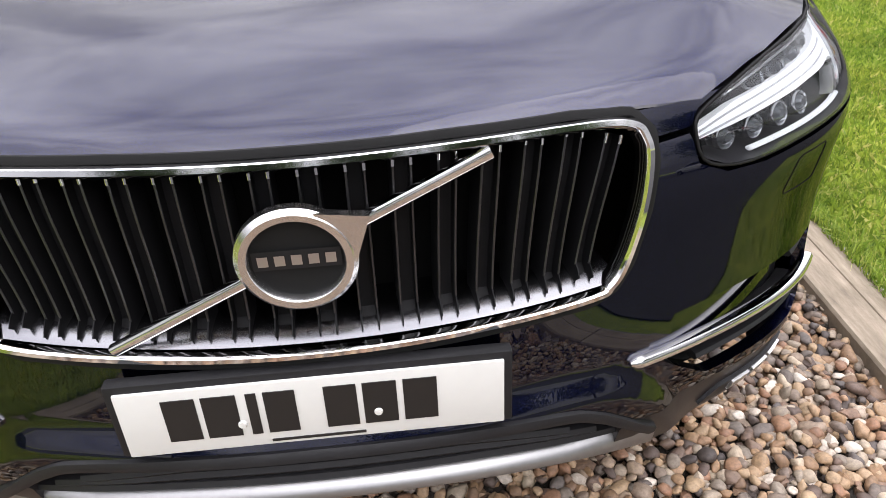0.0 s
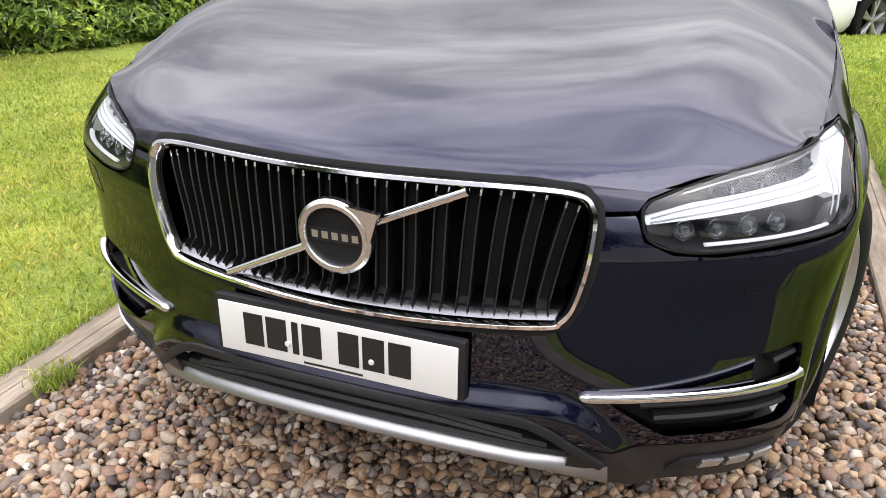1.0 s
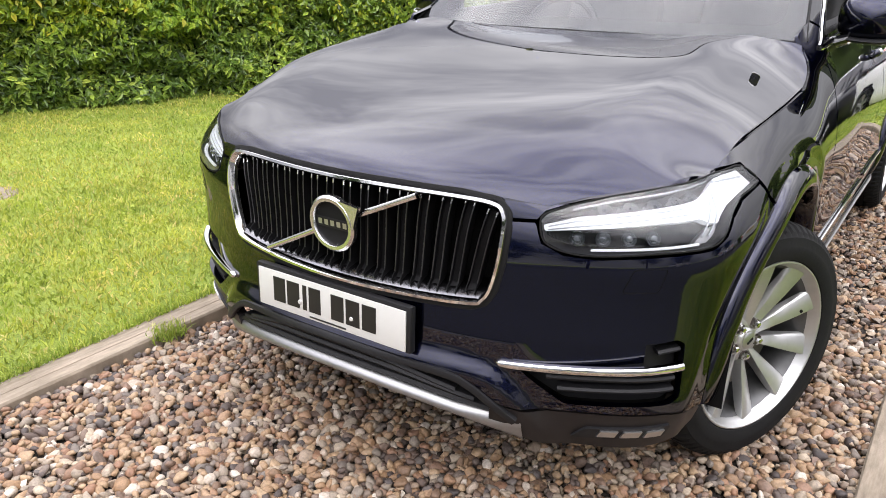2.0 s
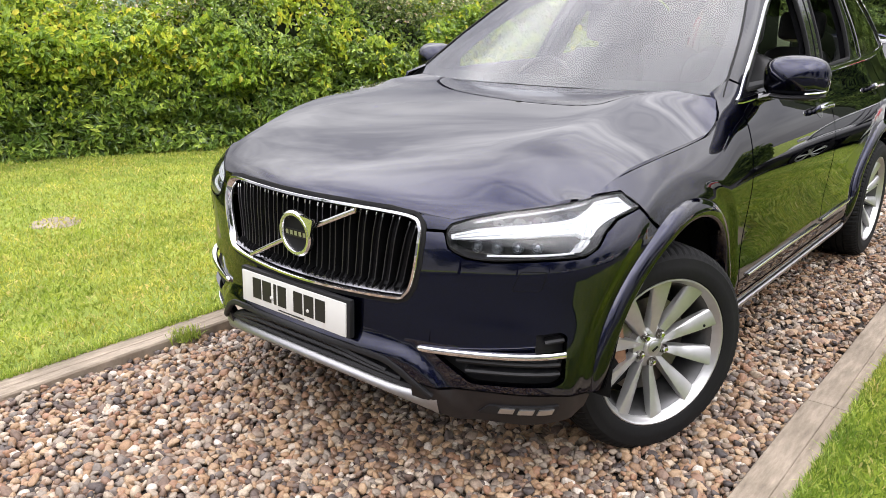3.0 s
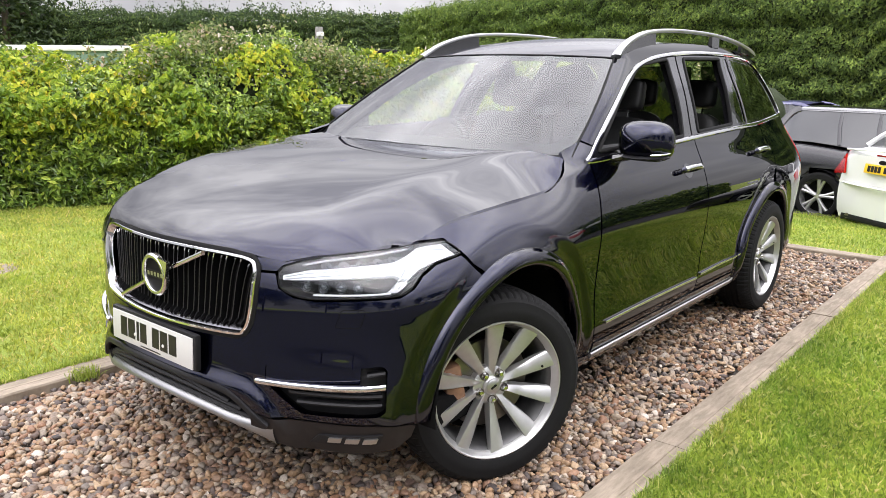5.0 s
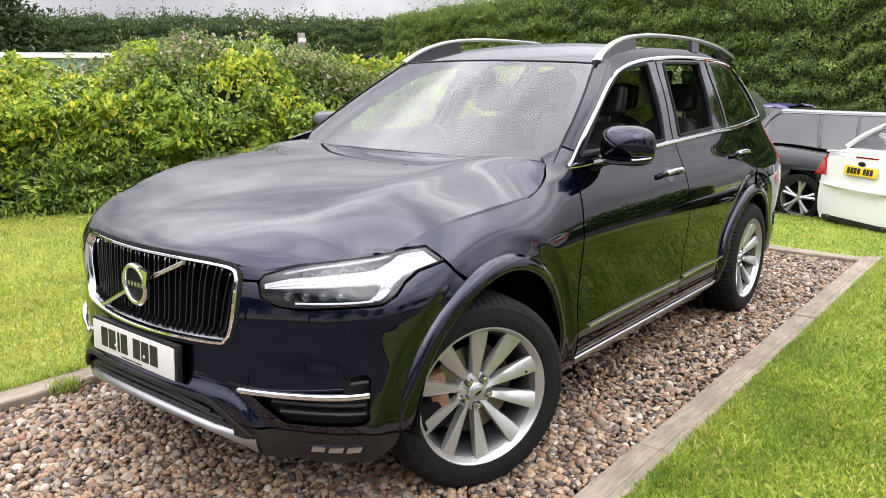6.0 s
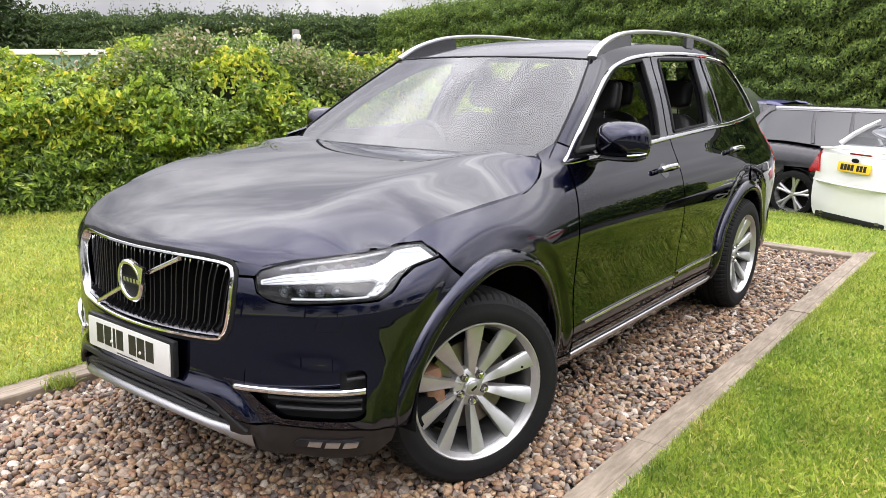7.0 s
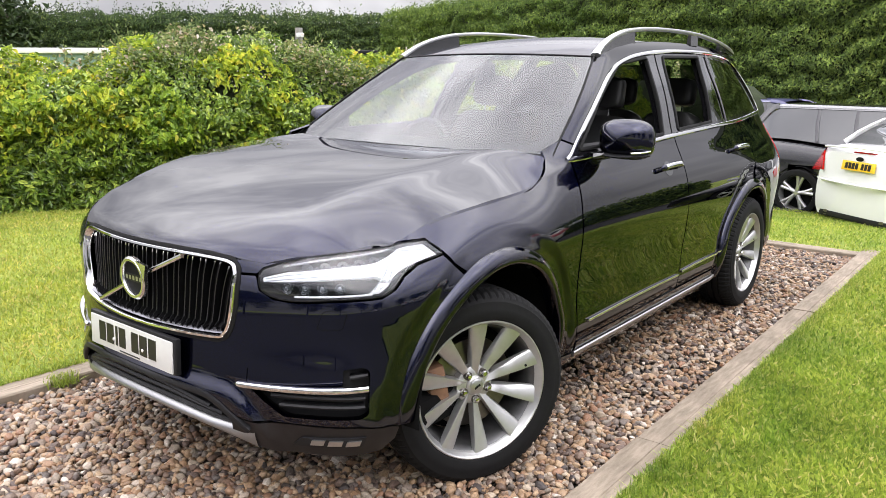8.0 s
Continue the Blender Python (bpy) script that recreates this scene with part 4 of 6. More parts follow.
# conifer and broadleaf trees
def tree(name, label, height, spread, trunk, conifer, material, count, size):
    t = thing(name, label, "tree")
    limbs = [sweep(bez([(0, 0, -.3), (.06, .03, height * .35), (-.05, .05, height * .7), (0, 0, height * .96)], 5), ring(10, trunk), (1, .05, 0), scale=np.linspace(1, .12, 16))]
    tips = []
    for i in range(34):
        h = height * rng.uniform(.12 if conifer else .3, .95)
        a = i * 2.4 + rng.normal(0, .3)
        r = spread * ((1 - h / height) ** .7 + .10 if conifer else math.sin(min(1, (h / height - .15) / .85) * math.pi) ** .6 + .12) * rng.uniform(.7, 1.1)
        e = np.array((math.cos(a) * r, math.sin(a) * r, h + r * (.05 if conifer else .35)))
        s = np.array((0, 0, h))
        limbs.append(sweep(bez([s, (s + e) / 2 + (0, 0, .1 * r), e], 4), ring(5, trunk * .3), (0, .1, 1), scale=np.linspace(1, .2, 9)))
        for f in (.35, .55, .75, .95):
            tips.append((s + (e - s) * f + rng.normal(0, .12 * r + .05, 3), .22 * r + .25))
    solid("trunk", joined(*limbs), M_BARK, t)
    tips_p, tips_r = np.array([q[0] for q in tips]), np.array([q[1] for q in tips])
    pick = rng.integers(0, len(tips), count)
    p = tips_p[pick] + rng.normal(0, 1, (count, 3)) * (tips_r[pick] * (.62, .62, .38)[0])[:, None] * (1, 1, .6)
    v, tr = sprays(p, size, np.tile((0., 0., 1.), (count, 1)), 1.0, .5, droop=.3)
    tagged(part("crown", fast_mesh("crown", v, tr, False), material, t), kind="stuff")
    return t


dark = tree("conifer_tree", "dark spreading conifer tree beyond the hedge", 9, 3.4, .22, True, M_DARKLEAF, 15000, .30)
dark.matrix_world = pose(-33.5, 12.0, 0)
copy_thing(dark, pose(-38.5, 13.5, -.5, 0, 0, 130))
broad = tree("tree", "broad dark green tree at the edge of the grounds", 9.5, 4.2, .24, False, M_DARKLEAF, 11000, .34)
broad.matrix_world = pose(13, -27, -.2)
for x, y, r, s in ((4, -31, 60, -.6), (22, -22, 140, .2), (-7, -33, 200, -1), (31, -14, 300, -.5), (-18, -30, 20, -.4), (36, 9, 90, -1.8), (34, 20, 250, -2.0)):
    copy_thing(broad, pose(x, y, s, 0, 0, r))

# green container, caravans and a post beyond the hedge
M_GREENSTEEL = plain("green_steel", (.17, .26, .19), .5, .1, .2, 4, .2)
M_CARAVAN = plain("caravan_white", (.72, .72, .70), .35, 0, .06, 4)
M_WINDOW = plain("caravan_window", (.02, .025, .03), .1, 0, .1, 5)
M_POST = plain("grey_post", (.24, .23, .21), .85, 0, .3, 20, .5)
box = thing("container", "long pale green steel container behind the hedge", "container", pose(-11.13, 6.67, 0, 0, 0, 21))
solid("box", block(0, 0, .92, 9.1, 2.3, 1.84, .02), M_GREENSTEEL, box)
for i in range(15):
    solid("rib", block(-4.3 + i * .614, -1.158, .95, .05, .03, 1.72, .01), M_GREENSTEEL, box)
solid("roof_edge", block(-2.0, -1.13, 1.88, 5.2, .16, .10, .015), M_CARAVAN, box, "white capping along the roof")
solid("roof_edge", block(2.6, -1.13, 1.87, 4.0, .16, .07, .015), M_PLASTIC, box, "dark capping along the roof")
van = thing("caravan", "white caravan roof showing over the hedge", "caravan", pose(-20.2, 8.6, -.1, 0, 0, 62))
solid("shell", block(0, 0, 1.42, 6.4, 2.2, 1.55, .18), M_CARAVAN, van)
for x in (-2.2, -.6, 1.2):
    solid("window", block(x, -1.10, 1.78, .9, .03, .30, .01), M_WINDOW, van)
copy_thing(van, pose(-22.6, 3.2, -.1, 0, 0, 66))
post = thing("post", "grey wooden post with a small white lamp", "post", pose(-5.85, 5.1, 0))
solid("shaft", block(0, 0, 1.06, .075, .075, 2.12, .008), M_POST, post)
solid("lamp", block(.08, -.05, 2.02, .10, .06, .06, .015), M_CARAVAN, post)

# ---- parked cars beyond the bay ----
M_WHITE = plain("white_paint", (.72, .72, .71), .3, 0, .03, 6, coat=1)
M_BLACKCAR = plain("black_paint", (.008, .008, .009), .2, .1, .1, 200, coat=1)
M_BLUECAR = plain("violet_blue_paint", (.06, .06, .14), .3, .2, .1, 200, coat=1)
M_CARGLASS = plain("dark_car_glass", (.035, .038, .04), .06, 0, .1, 4, coat=.5)
M_TARMAC = plain("tarmac", (.022, .021, .021), .9, 0, .3, 40, .6, dist=.006)


def parked_car(name, label, material, length, width, height, deck, estate, m):
    """A saloon or estate, its tail at y = 0, nose towards +y."""
    c = thing(name, label, "car", m)
    w = width / 2
    top = spline([0, .25, length * .25, length * .6, length * .78, length * .95, length], [deck - .06, deck, deck - .02, deck - .06, deck - .10, deck - .26, deck - .40])
    plan = spline([0, .12, .5, length * .5, length - .6, length - .15, length], [w * .70, w * .86, w * .965, w, w * .975, w * .86, w * .66])
    rows = []
    for y in np.concatenate([[0, .015, .06, .14, .25], np.linspace(.4, length - .4, 24), [length - .2, length - .08, length]]):
        t, p = float(top(y)), float(plan(y))
        pull = .10 * max(0, 1 - y / .25)
        sec = [(p * .90, .22), (p * .97, .30), (p, .42), (p * 1.0, .56), (p * .985, .70), (p * .965, t - .10), (p * .90, t - .03), (p * .72, t)]
        rows.append([(x, y + pull * (0 if z < .62 else (z - .62)), z) for x, z in sec] + [(-x, y + pull * (0 if z < .62 else (z - .62)), z) for x, z in reversed(sec)])
    arches = [.92, length - .92]
    v, f = skin(rows, wrap_v=True, caps=True)
    keep = []
    for q in f:
        mid = v[list(q)].mean(0)
        if len(q) > 4 or not any(math.hypot(mid[1] - a, mid[2] - .32) < .35 and abs(mid[0]) > w * .7 for a in arches):
            keep.append(q)
    solid("shell", (v, keep), material, c, sharp=50)
    y0, y1 = (.12, length * .74) if estate else (.50, length * .74)
    r0, r1 = (.42, length * .52) if estate else (1.25, length * .52)
    gl, rf = [], []
    for y in np.linspace(y0, y1, 26):
        if y < r0:
            k = (y - y0) / (r0 - y0)
        elif y > r1:
            k = (y1 - y) / (y1 - r1)
        else:
            k = 1
        k = math.sin(k * math.pi / 2) ** .8
        base = float(top(y)) - .01
        z = base + (height - base) * k
        x0, x1 = w * .88, w * (.88 - .26 * k)
        gl.append([(x0, y, base), (x1, y, z - .035), (-x1, y, z - .035), (-x0, y, base)])
        if k > .93:
            rf.append([(x1 + .02, y, z - .055), (x1 * .94, y, z - .012), (0, y, z + .012), (-x1 * .94, y, z - .012), (-x1 - .02, y, z - .055)])
    solid("glazing", skin(gl), M_CARGLASS, c, "dark side and rear windows", sharp=60)
    solid("roof", skin(rf), material, c)
    for k in (1, -1):
        for a, b, wd in ((y0, r0, .05), (r1, y1, .035)):
            path = []
            for q in np.linspace(0, 1, 7):
                y = a + (b - a) * q
                kk = (y - y0) / (r0 - y0) if b <= r0 else (y1 - y) / (y1 - r1)
                kk = math.sin(max(0, min(1, kk)) * math.pi / 2) ** .8
                base = float(top(y)) - .01
                path.append((k * (w * (.88 - .26 * kk) + .004), y, base + (height - .035 - base) * kk))
            solid("pillar", sweep(path, ring(8, wd, .02, 3), (k, 0, .4)), material, c)
        for y in ((length * .20, length * .30, length * .50) if estate else (length * .40, length * .46)):
            base = float(top(y))
            solid("pillar", sweep([(k * (w * .885), y + .10, base), (k * w * .75, y + .03, (base + height) / 2), (k * (w * .625), y, height - .05)], ring(8, .022, .006, 3), (k, 0, .4)), M_GLOSS, c)
        solid("belt_strip", sweep([(k * w * .90, y, float(top(y)) - .004) for y in np.linspace(y0 + .1, y1 - .1, 14)], ring(6, .007, .006), (0, 0, 1)), M_GLOSS, c)
        lampv = [(k * w * .60, .0, deck - .30), (k * w * .90, .07, deck - .33), (k * w * .97, .34, deck - .16), (k * w * .90, .27, deck - .04), (k * w * .66, .04, deck - .06)]
        g = np.array(lampv)
        cen = g.mean(0)
        g2 = np.concatenate([g, cen + (g - cen) * .90 + np.array((k * .008, -.016, 0))])
        solid("tail_light", (g2, [(0, 1, 2, 3, 4), (5, 6, 7, 8, 9)] + [(i, (i + 1) % 5, 5 + (i + 1) % 5, 5 + i) for i in range(5)]), M_RED, c, "red tail light")
        solid("door_mirror", block(k * (w + .09), length * .66, deck + .02, .20, .12, .14, .04), material, c)
    solid("rear_window", skin([[(x, y, z) for x in (-w * f, -w * f * .5, 0, w * f * .5, w * f)] for y, z, f in (((.055, deck + .03, .66), (.16, deck + .24, .6), (.32, height - .09, .55)) if estate else ((.50, deck + .0, .74), (.85, deck + .2, .66), (1.18, height - .07, .58)))]), M_CARGLASS, c)
    solid("bumper_ledge", sweep(bez([(-w * .90, .30, .66), (-w * .72, .045, .645), (0, -.03, .64), (w * .72, .045, .645), (w * .90, .30, .66)], 6), ring(10, .022, .012, 2.6)), material, c)
    solid("boot_lip", sweep(bez([(-w * .74, .13, deck - .015), (-w * .4, .055, deck + .004), (0, .04, deck + .012), (w * .4, .055, deck + .004), (w * .74, .13, deck - .015)], 6), ring(10, .04, .016, 2.4)), material, c)
    solid("lower_valance", block(0, .14, .235, width * .60, .3, .08, .03), M_PLASTIC, c)
    solid("underbody", block(0, length / 2, .28, width * .8, length * .9, .14, .02), M_DARK, c)
    for k in (-1, 1):
        solid("exhaust", sweep([(k * .45, -.01, .245), (k * .45, .3, .25)], ring(10, .035)), M_DISC, c)
    pl = solid("number_plate", block(0, -.004, deck - .20, .52, .010, .111, .003, (-8, 0, 0)), M_YELLOW, c, "yellow number plate")[0]
    for cx, wd in ((-.185, .044), (-.13, .044), (-.077, .044), (-.022, .044), (.068, .04), (.120, .042), (.176, .044)):
        solid("plate_bar", block(cx, -.0105, deck - .20, wd, .003, .072, 0, (-8, 0, 0)), M_INK, pl)
    solid("brake_light", block(0, .075, deck - .045, .34, .03, .022, .008), M_RED, c)
    v, f = lathe([(.0001, -.012), (.05, -.011), (.06, 0)], 20, "y")
    solid("badge", (v * (1, 1, .45) + (0, .005, deck - .115), f), M_SLAT, c)
    for y in arches:
        for k in (1, -1):
            wh = new("wheel")
            wh.parent = c
            wh.matrix_basis = pose(k * (w - .11), y, .325, 0, 0, 0 if k > 0 else 180)
            solid("tyre", lathe([(.22, -.10), (.26, -.112), (.31, -.10), (.325, -.07), (.325, .07), (.31, .10), (.26, .112), (.232, .104)], 40), M_RUBBER, wh)
            solid("rim", lathe([(.232, .100), (.238, .106), (.240, .096), (.222, .06), (.215, -.06)], 48), M_ALLOY, wh)
            # near-black disc: the shade behind the spokes as a colour
            solid("dish", lathe([(.0001, .0), (.21, .0), (.22, -.04)], 30), M_DARK, wh)
            for i in range(5):
                for off in (-.13, .13):
                    a = radians(72 * i + 10)
                    rr = []
                    for r, wd, o in ((.03, .022, 0), (.10, .018, .45), (.16, .018, .8), (.228, .022, 1)):
                        aa = a + off * o * 1.2
                        rr.append([(xx, r * math.cos(aa) - u * math.sin(aa), r * math.sin(aa) + u * math.cos(aa)) for u, xx in ((-wd, .05), (-wd, .082), (0, .09), (wd, .082), (wd, .05))])
                    solid("spoke", skin(rr, wrap_v=True, caps=True), M_ALLOY, wh)
            solid("hub", lathe([(.0001, .092), (.03, .09), (.034, .05)], 20), M_ALLOY, wh)
            g = [[(w * .0 - .25, .36 * math.cos(t), .36 * math.sin(t)) for t in np.linspace(-.5, math.pi + .5, 14)], [(.09, .36 * math.cos(t), .36 * math.sin(t)) for t in np.linspace(-.5, math.pi + .5, 14)]]
            solid("wheel_well", skin(g), M_DARK, wh)
    return c


WHITE_M = pose(.70, 7.95, -.34, 0, 0, -38)
parked_car("white_saloon", "white saloon car with a yellow rear number plate", M_WHITE, 4.8, 1.88, 1.48, 1.06, False, WHITE_M)
BLACK_M = pose(-.93, 9.95, -.31, 0, 0, -100)
parked_car("black_estate", "black estate car with five-spoke silver wheels", M_BLACKCAR, 4.9, 1.86, 1.50, 1.02, True, BLACK_M)
parked_car("blue_car", "violet blue hatchback showing behind the black estate", M_BLUECAR, 4.3, 1.8, 1.62, 1.0, True, pose(-3.6, 13.0, -.42, 0, 0, -100))
parked_car("silver_car", "grey saloon car parked beside the lawn", M_WHITE, 4.7, 1.85, 1.46, 1.05, False, pose(5.2, 6.2, -.12, 0, 0, -31))
ROW_CAR = bpy.data.objects["white_saloon"]
for x, y, r in ((8.3, 4.6, -28), (11.4, 3.0, -25)):
    copy_thing(ROW_CAR, pose(x, y, 0, 0, 0, r))
for x, y, r in ((17.5, -8.5, -150), (20.6, -7.2, -150)):
    copy_thing(ROW_CAR, pose(x, y, .03, 0, 0, r))
tagged(part("parking_strip", mesh("parking_strip", *skin([[(x, y, float(land(x, y)) + .034) for y in np.linspace(8.6, 15, 14)] for x in np.linspace(-5, 12, 18)])), M_TARMAC), "dark tarmac strip under the parked cars", "tarmac", kind="structure")
drive = skin([[(x, y, .034) for y in (-60, -30, -12, -8, -6, -4.25)] for x in (-60, -30, -12, -5, -1.3, 1.5, 4.2)])
# unseen strip of tarmac, added so that the bumper mirrors dark ground
mouth = skin([[(x, y, .035) for y in (-4.25, -3, -2, -1.3)] for x in (1.58, 2.5, 3.3, 4.2)])
apron = skin([[(x, y, float(land(0, y)) + .036) for y in (-60, -30, -12, -6, -3, 0, 3, 5.4, 7, 9)] for x in (4.2, 5, 8, 12, 25, 60)])
tagged(part("drive", mesh("drive", *joined(joined(drive, mouth), apron)), M_TARMAC), "dark tarmac drive in front of the gravel bay", "tarmac", kind="structure")

# ---- the dark blue estate car ----
def arch(cs, r, a0, a1, n=22, z=AXLE_Z):
    return [(cs + r * math.cos(radians(a)), z + r * math.sin(radians(a))) for a in np.linspace(a0, a1, n)]


def both_ways(half):
    """A right half outline, from the middle outwards and back to the middle, with its mirror image."""
    h = [tuple(p) for p in half]
    return np.array(h + [(-a, b) for a, b in reversed(h) if a > 1e-6])


def along(surf, pts, n=8, closed=False, lift=0., flip=1.0):
    """A line on a surface, with the surface's normals there."""
    q = bez(pts, n, closed)
    nn = normals_of(surf, q, flip)
    return surf(q[:, 0], q[:, 1]) + lift * nn, nn


car = thing("car", "dark navy family car parked on gravel, front wheels turned", "car")

HEADLIGHT = [(.556, .862), (.566, .880), (.619, .900), (.70, .921), (.82, .938), (.967, .947), (1.08, .951), (1.187, .950), (1.238, .906),
             (1.108, .893), (1.036, .868), (.997, .832), (.954, .812), (.839, .804), (.696, .792), (.622, .797), (.572, .818)]
GRILLE = [(0, .906), (.20, .905), (.36, .900), (.445, .890), (.470, .868), (.476, .835), (.470, .765), (.452, .690), (.432, .657), (.40, .644), (.22, .640), (0, .638)]

# front bumper: painted skin round the grille, lamps, side vents and lower intake
bumper_half = [(0, .633), (.22, .635), (.405, .639), (.438, .654), (.460, .688), (.478, .765), (.484, .835), (.482, .858), (.51, .859), (.545, .860),
               (.552, .850), (.566, .815), (.62, .790), (.70, .785), (.84, .797), (.957, .805), (1.003, .827), (1.042, .862), (1.11, .886), (1.238, .900), (1.275, .862)]
bumper_half += arch(FRONT_S, .505, 116, 176, 14) + [(1.035, .362), (.90, .383), (.69, .385), (.55, .382), (.50, .39), (.452, .412), (.42, .436), (.38, .452), (.2, .468), (0, .474)]
VENT = rounded([(.515, .500), (.517, .558), (.70, .566), (.865, .576), (.905, .582), (.930, .568), (.932, .425), (.905, .410), (.650, .406), (.570, .458)], .012, 4)


def nose_crown(v, n):
    """The bumper's face leans back a little, most of all under the lamps."""
    return n + np.outer(np.interp(v[:, 2], (.46, .52, .60, .72, .79, .90), (0, .07, .13, .175, .20, .12)), (0, 0, 1))


def bonnet_crown(v, n):
    """Sheet metal has no kinks: the bonnet's slopes run softly into one another."""
    a = np.abs(v[:, 0])
    back = ease((v[:, 1] - .12) / .30)
    r = .015 + .145 * ease((v[:, 1] + .80 - .40 * a * a) / .30) * (1 - .9 * back * ease((a - .45) / .2))
    m = 0
    for k in range(13):
        t, w = 2.4 * k, math.sqrt(k / 12)
        m = m + normals_of(hood, np.stack([v[:, 0] + r * w * math.cos(t), v[:, 1] + r * w * math.sin(t)], -1))
    m = m / 13 + np.outer(.22 * ease((a - .58) / .2) * ease((v[:, 1] + .45) / .4) * (1 - back), (0, 0, 1))
    past = (a - CREASE_X(np.clip(v[:, 1], -.75, .56)) - .05) / .05
    m[:, 0] = (.34 + .66 * back) * m[:, 0] + (1 - back) * (.10 * v[:, 0] + .09 * np.sign(v[:, 0]) * np.exp(-past * past) * ease((v[:, 1] + .45) / .4))
    m[:, 1] -= .17 * ease((v[:, 1] - .05) / .35) * ease((a - .40) / .25)
    rim = np.abs(n[:, 2]) < .35
    return np.where(rim[:, None], n, m)


def shoulder(v, n):
    """The wing turns over softly below its shut line with the bonnet."""
    d = SHUT_Z(np.clip(v[:, 1], -.56, .56)) - v[:, 2]
    return n + np.outer(.50 * ease((.21 - d) / .21) * ease((v[:, 1] + .62) / .25) * (1 - .75 * ease((v[:, 1] - .30) / .3)), (0, 0, 1))


panel("front_bumper", body, both_ways(bumper_half), M_NAVY, car, "navy bumper with a softly crowned face", crown=nose_crown, res=.014, depth=.02, holes=[VENT, VENT * (-1, 1)])

# bonnet
hood_half = [(0, -.846), (.15, -.837), (.30, -.810), (.42, -.775), (.50, -.751), (.552, -.733), (.602, -.699), (.674, -.643), (.771, -.553), (.826, -.440)]
for yy in (-.32, -.18, -.03, .14, .30, .36, .40, .44, .476, .505):
    hood_half.append((float(half_width(np.array(yy), SHUT_Z(yy))) - .003, yy))
hood_half += [(.803, .530), (.780, .534), (.66, .500), (.45, .468), (.22, .449), (0, .444)]
panel("bonnet", hood, both_ways(hood_half), M_NAVY, car, "navy metallic bonnet with two shallow creases", crown=bonnet_crown, res=.015, depth=.02)
panel("bonnet_corner", body, [(.482, .863), (.51, .8635), (.548, .8645), (.562, .884), (.612, .902), (.56, .9015), (.52, .9005), (.44, .9045), (.455, .884)], M_NAVY, car, both=True, res=.012, depth=.02, lift=-.001)

# wings, doors, side frames
wing = [(.976, .954), (1.08, .957), (1.19, .956), (1.247, .908), (1.283, .865)] + arch(FRONT_S, .505, 114, -6, 26)
wing += [(2.075, .300), (2.17, .300), (2.173, .369), (2.158, .5), (2.142, .76), (2.155, .90), (2.172, .981), (2.187, 1.048), (2.198, 1.136), (2.215, 1.163), (2.264, 1.197), (2.194, 1.222), (2.12, 1.206),
         (2.045, 1.188), (2.041, 1.154), (1.991, 1.117), (1.92, 1.081), (1.833, 1.053), (1.652, 1.038), (1.482, 1.025), (1.331, 1.010), (1.181, .990), (1.05, .965)]
panel("front_wing", body, wing, M_NAVY, car, both=True, crown=shoulder, res=.013)
front_door = [(2.205, 1.135), (2.5, 1.139), (2.95, 1.157), (3.372, 1.176), (3.348, 1.03), (3.352, .85), (3.362, .646), (3.338, .48), (3.315, .362), (2.7, .352), (2.178, .352), (2.165, .5),
              (2.149, .76), (2.162, .90), (2.179, .981), (2.194, 1.048)]
rear_door = [(3.380, 1.178), (3.95, 1.199), (4.50, 1.214), (4.545, 1.06), (4.545, .965), (4.50, .86)] + arch(REAR_S, .495, 96, 168, 14) + [(3.97, .362), (3.32, .362), (3.345, .48), (3.369, .646),
             (3.359, .85), (3.355, 1.03)]
doors = [panel("front_door", body, front_door, M_NAVY, car, both=True, res=.03), panel("rear_door", body, rear_door, M_NAVY, car, both=True, res=.03)]

DLO = [(2.200, 1.140), (2.228, 1.161), (2.505, 1.331), (2.84, 1.508), (3.10, 1.585), (3.48, 1.630), (3.92, 1.650), (4.45, 1.652), (4.80, 1.636), (5.00, 1.590), (5.11, 1.50), (5.20, 1.37),
       (5.225, 1.305), (5.205, 1.272), (4.95, 1.257), (4.50, 1.229), (4.07, 1.214), (3.40, 1.188), (2.95, 1.168), (2.5, 1.149)]


def on_skin(y, z):
    return (s_at(z, y=y), z)


screen_edge = [on_skin(float(EDGE_Y(v)), float(EDGE_Z(v))) for v in np.linspace(0, 1, 8)]
roof_edge = [on_skin(float(yy), float(ROOF_Z(yy))) for yy in (1.38, 1.5, 1.75, 2.0, 2.3, 2.6, 2.9, 3.2, 3.45, 3.66)]
side = [(2.270, 1.2015), (2.198, 1.2275)] + screen_edge[2:] + roof_edge + [(5.30, 1.45), (5.36, 1.25), (5.40, 1.0), (5.42, .7), (5.40, .36), (5.34, .30), (5.0, .30)]
side += arch(REAR_S, .495, -7, 82, 16) + [(4.553, .965), (4.553, 1.06), (4.507, 1.218)] + [(4.95, 1.249), (5.205, 1.263), (5.235, 1.300)] + [(5.21, 1.372), (5.12, 1.505), (5.005, 1.598)]
side += [(4.80, 1.645), (4.45, 1.661), (3.92, 1.659), (3.48, 1.639), (3.10, 1.594), (2.835, 1.517), (2.497, 1.339), (2.282, 1.206)]
panel("body_side", body, side, M_NAVY, car, both=True, res=.019, gap=.001)

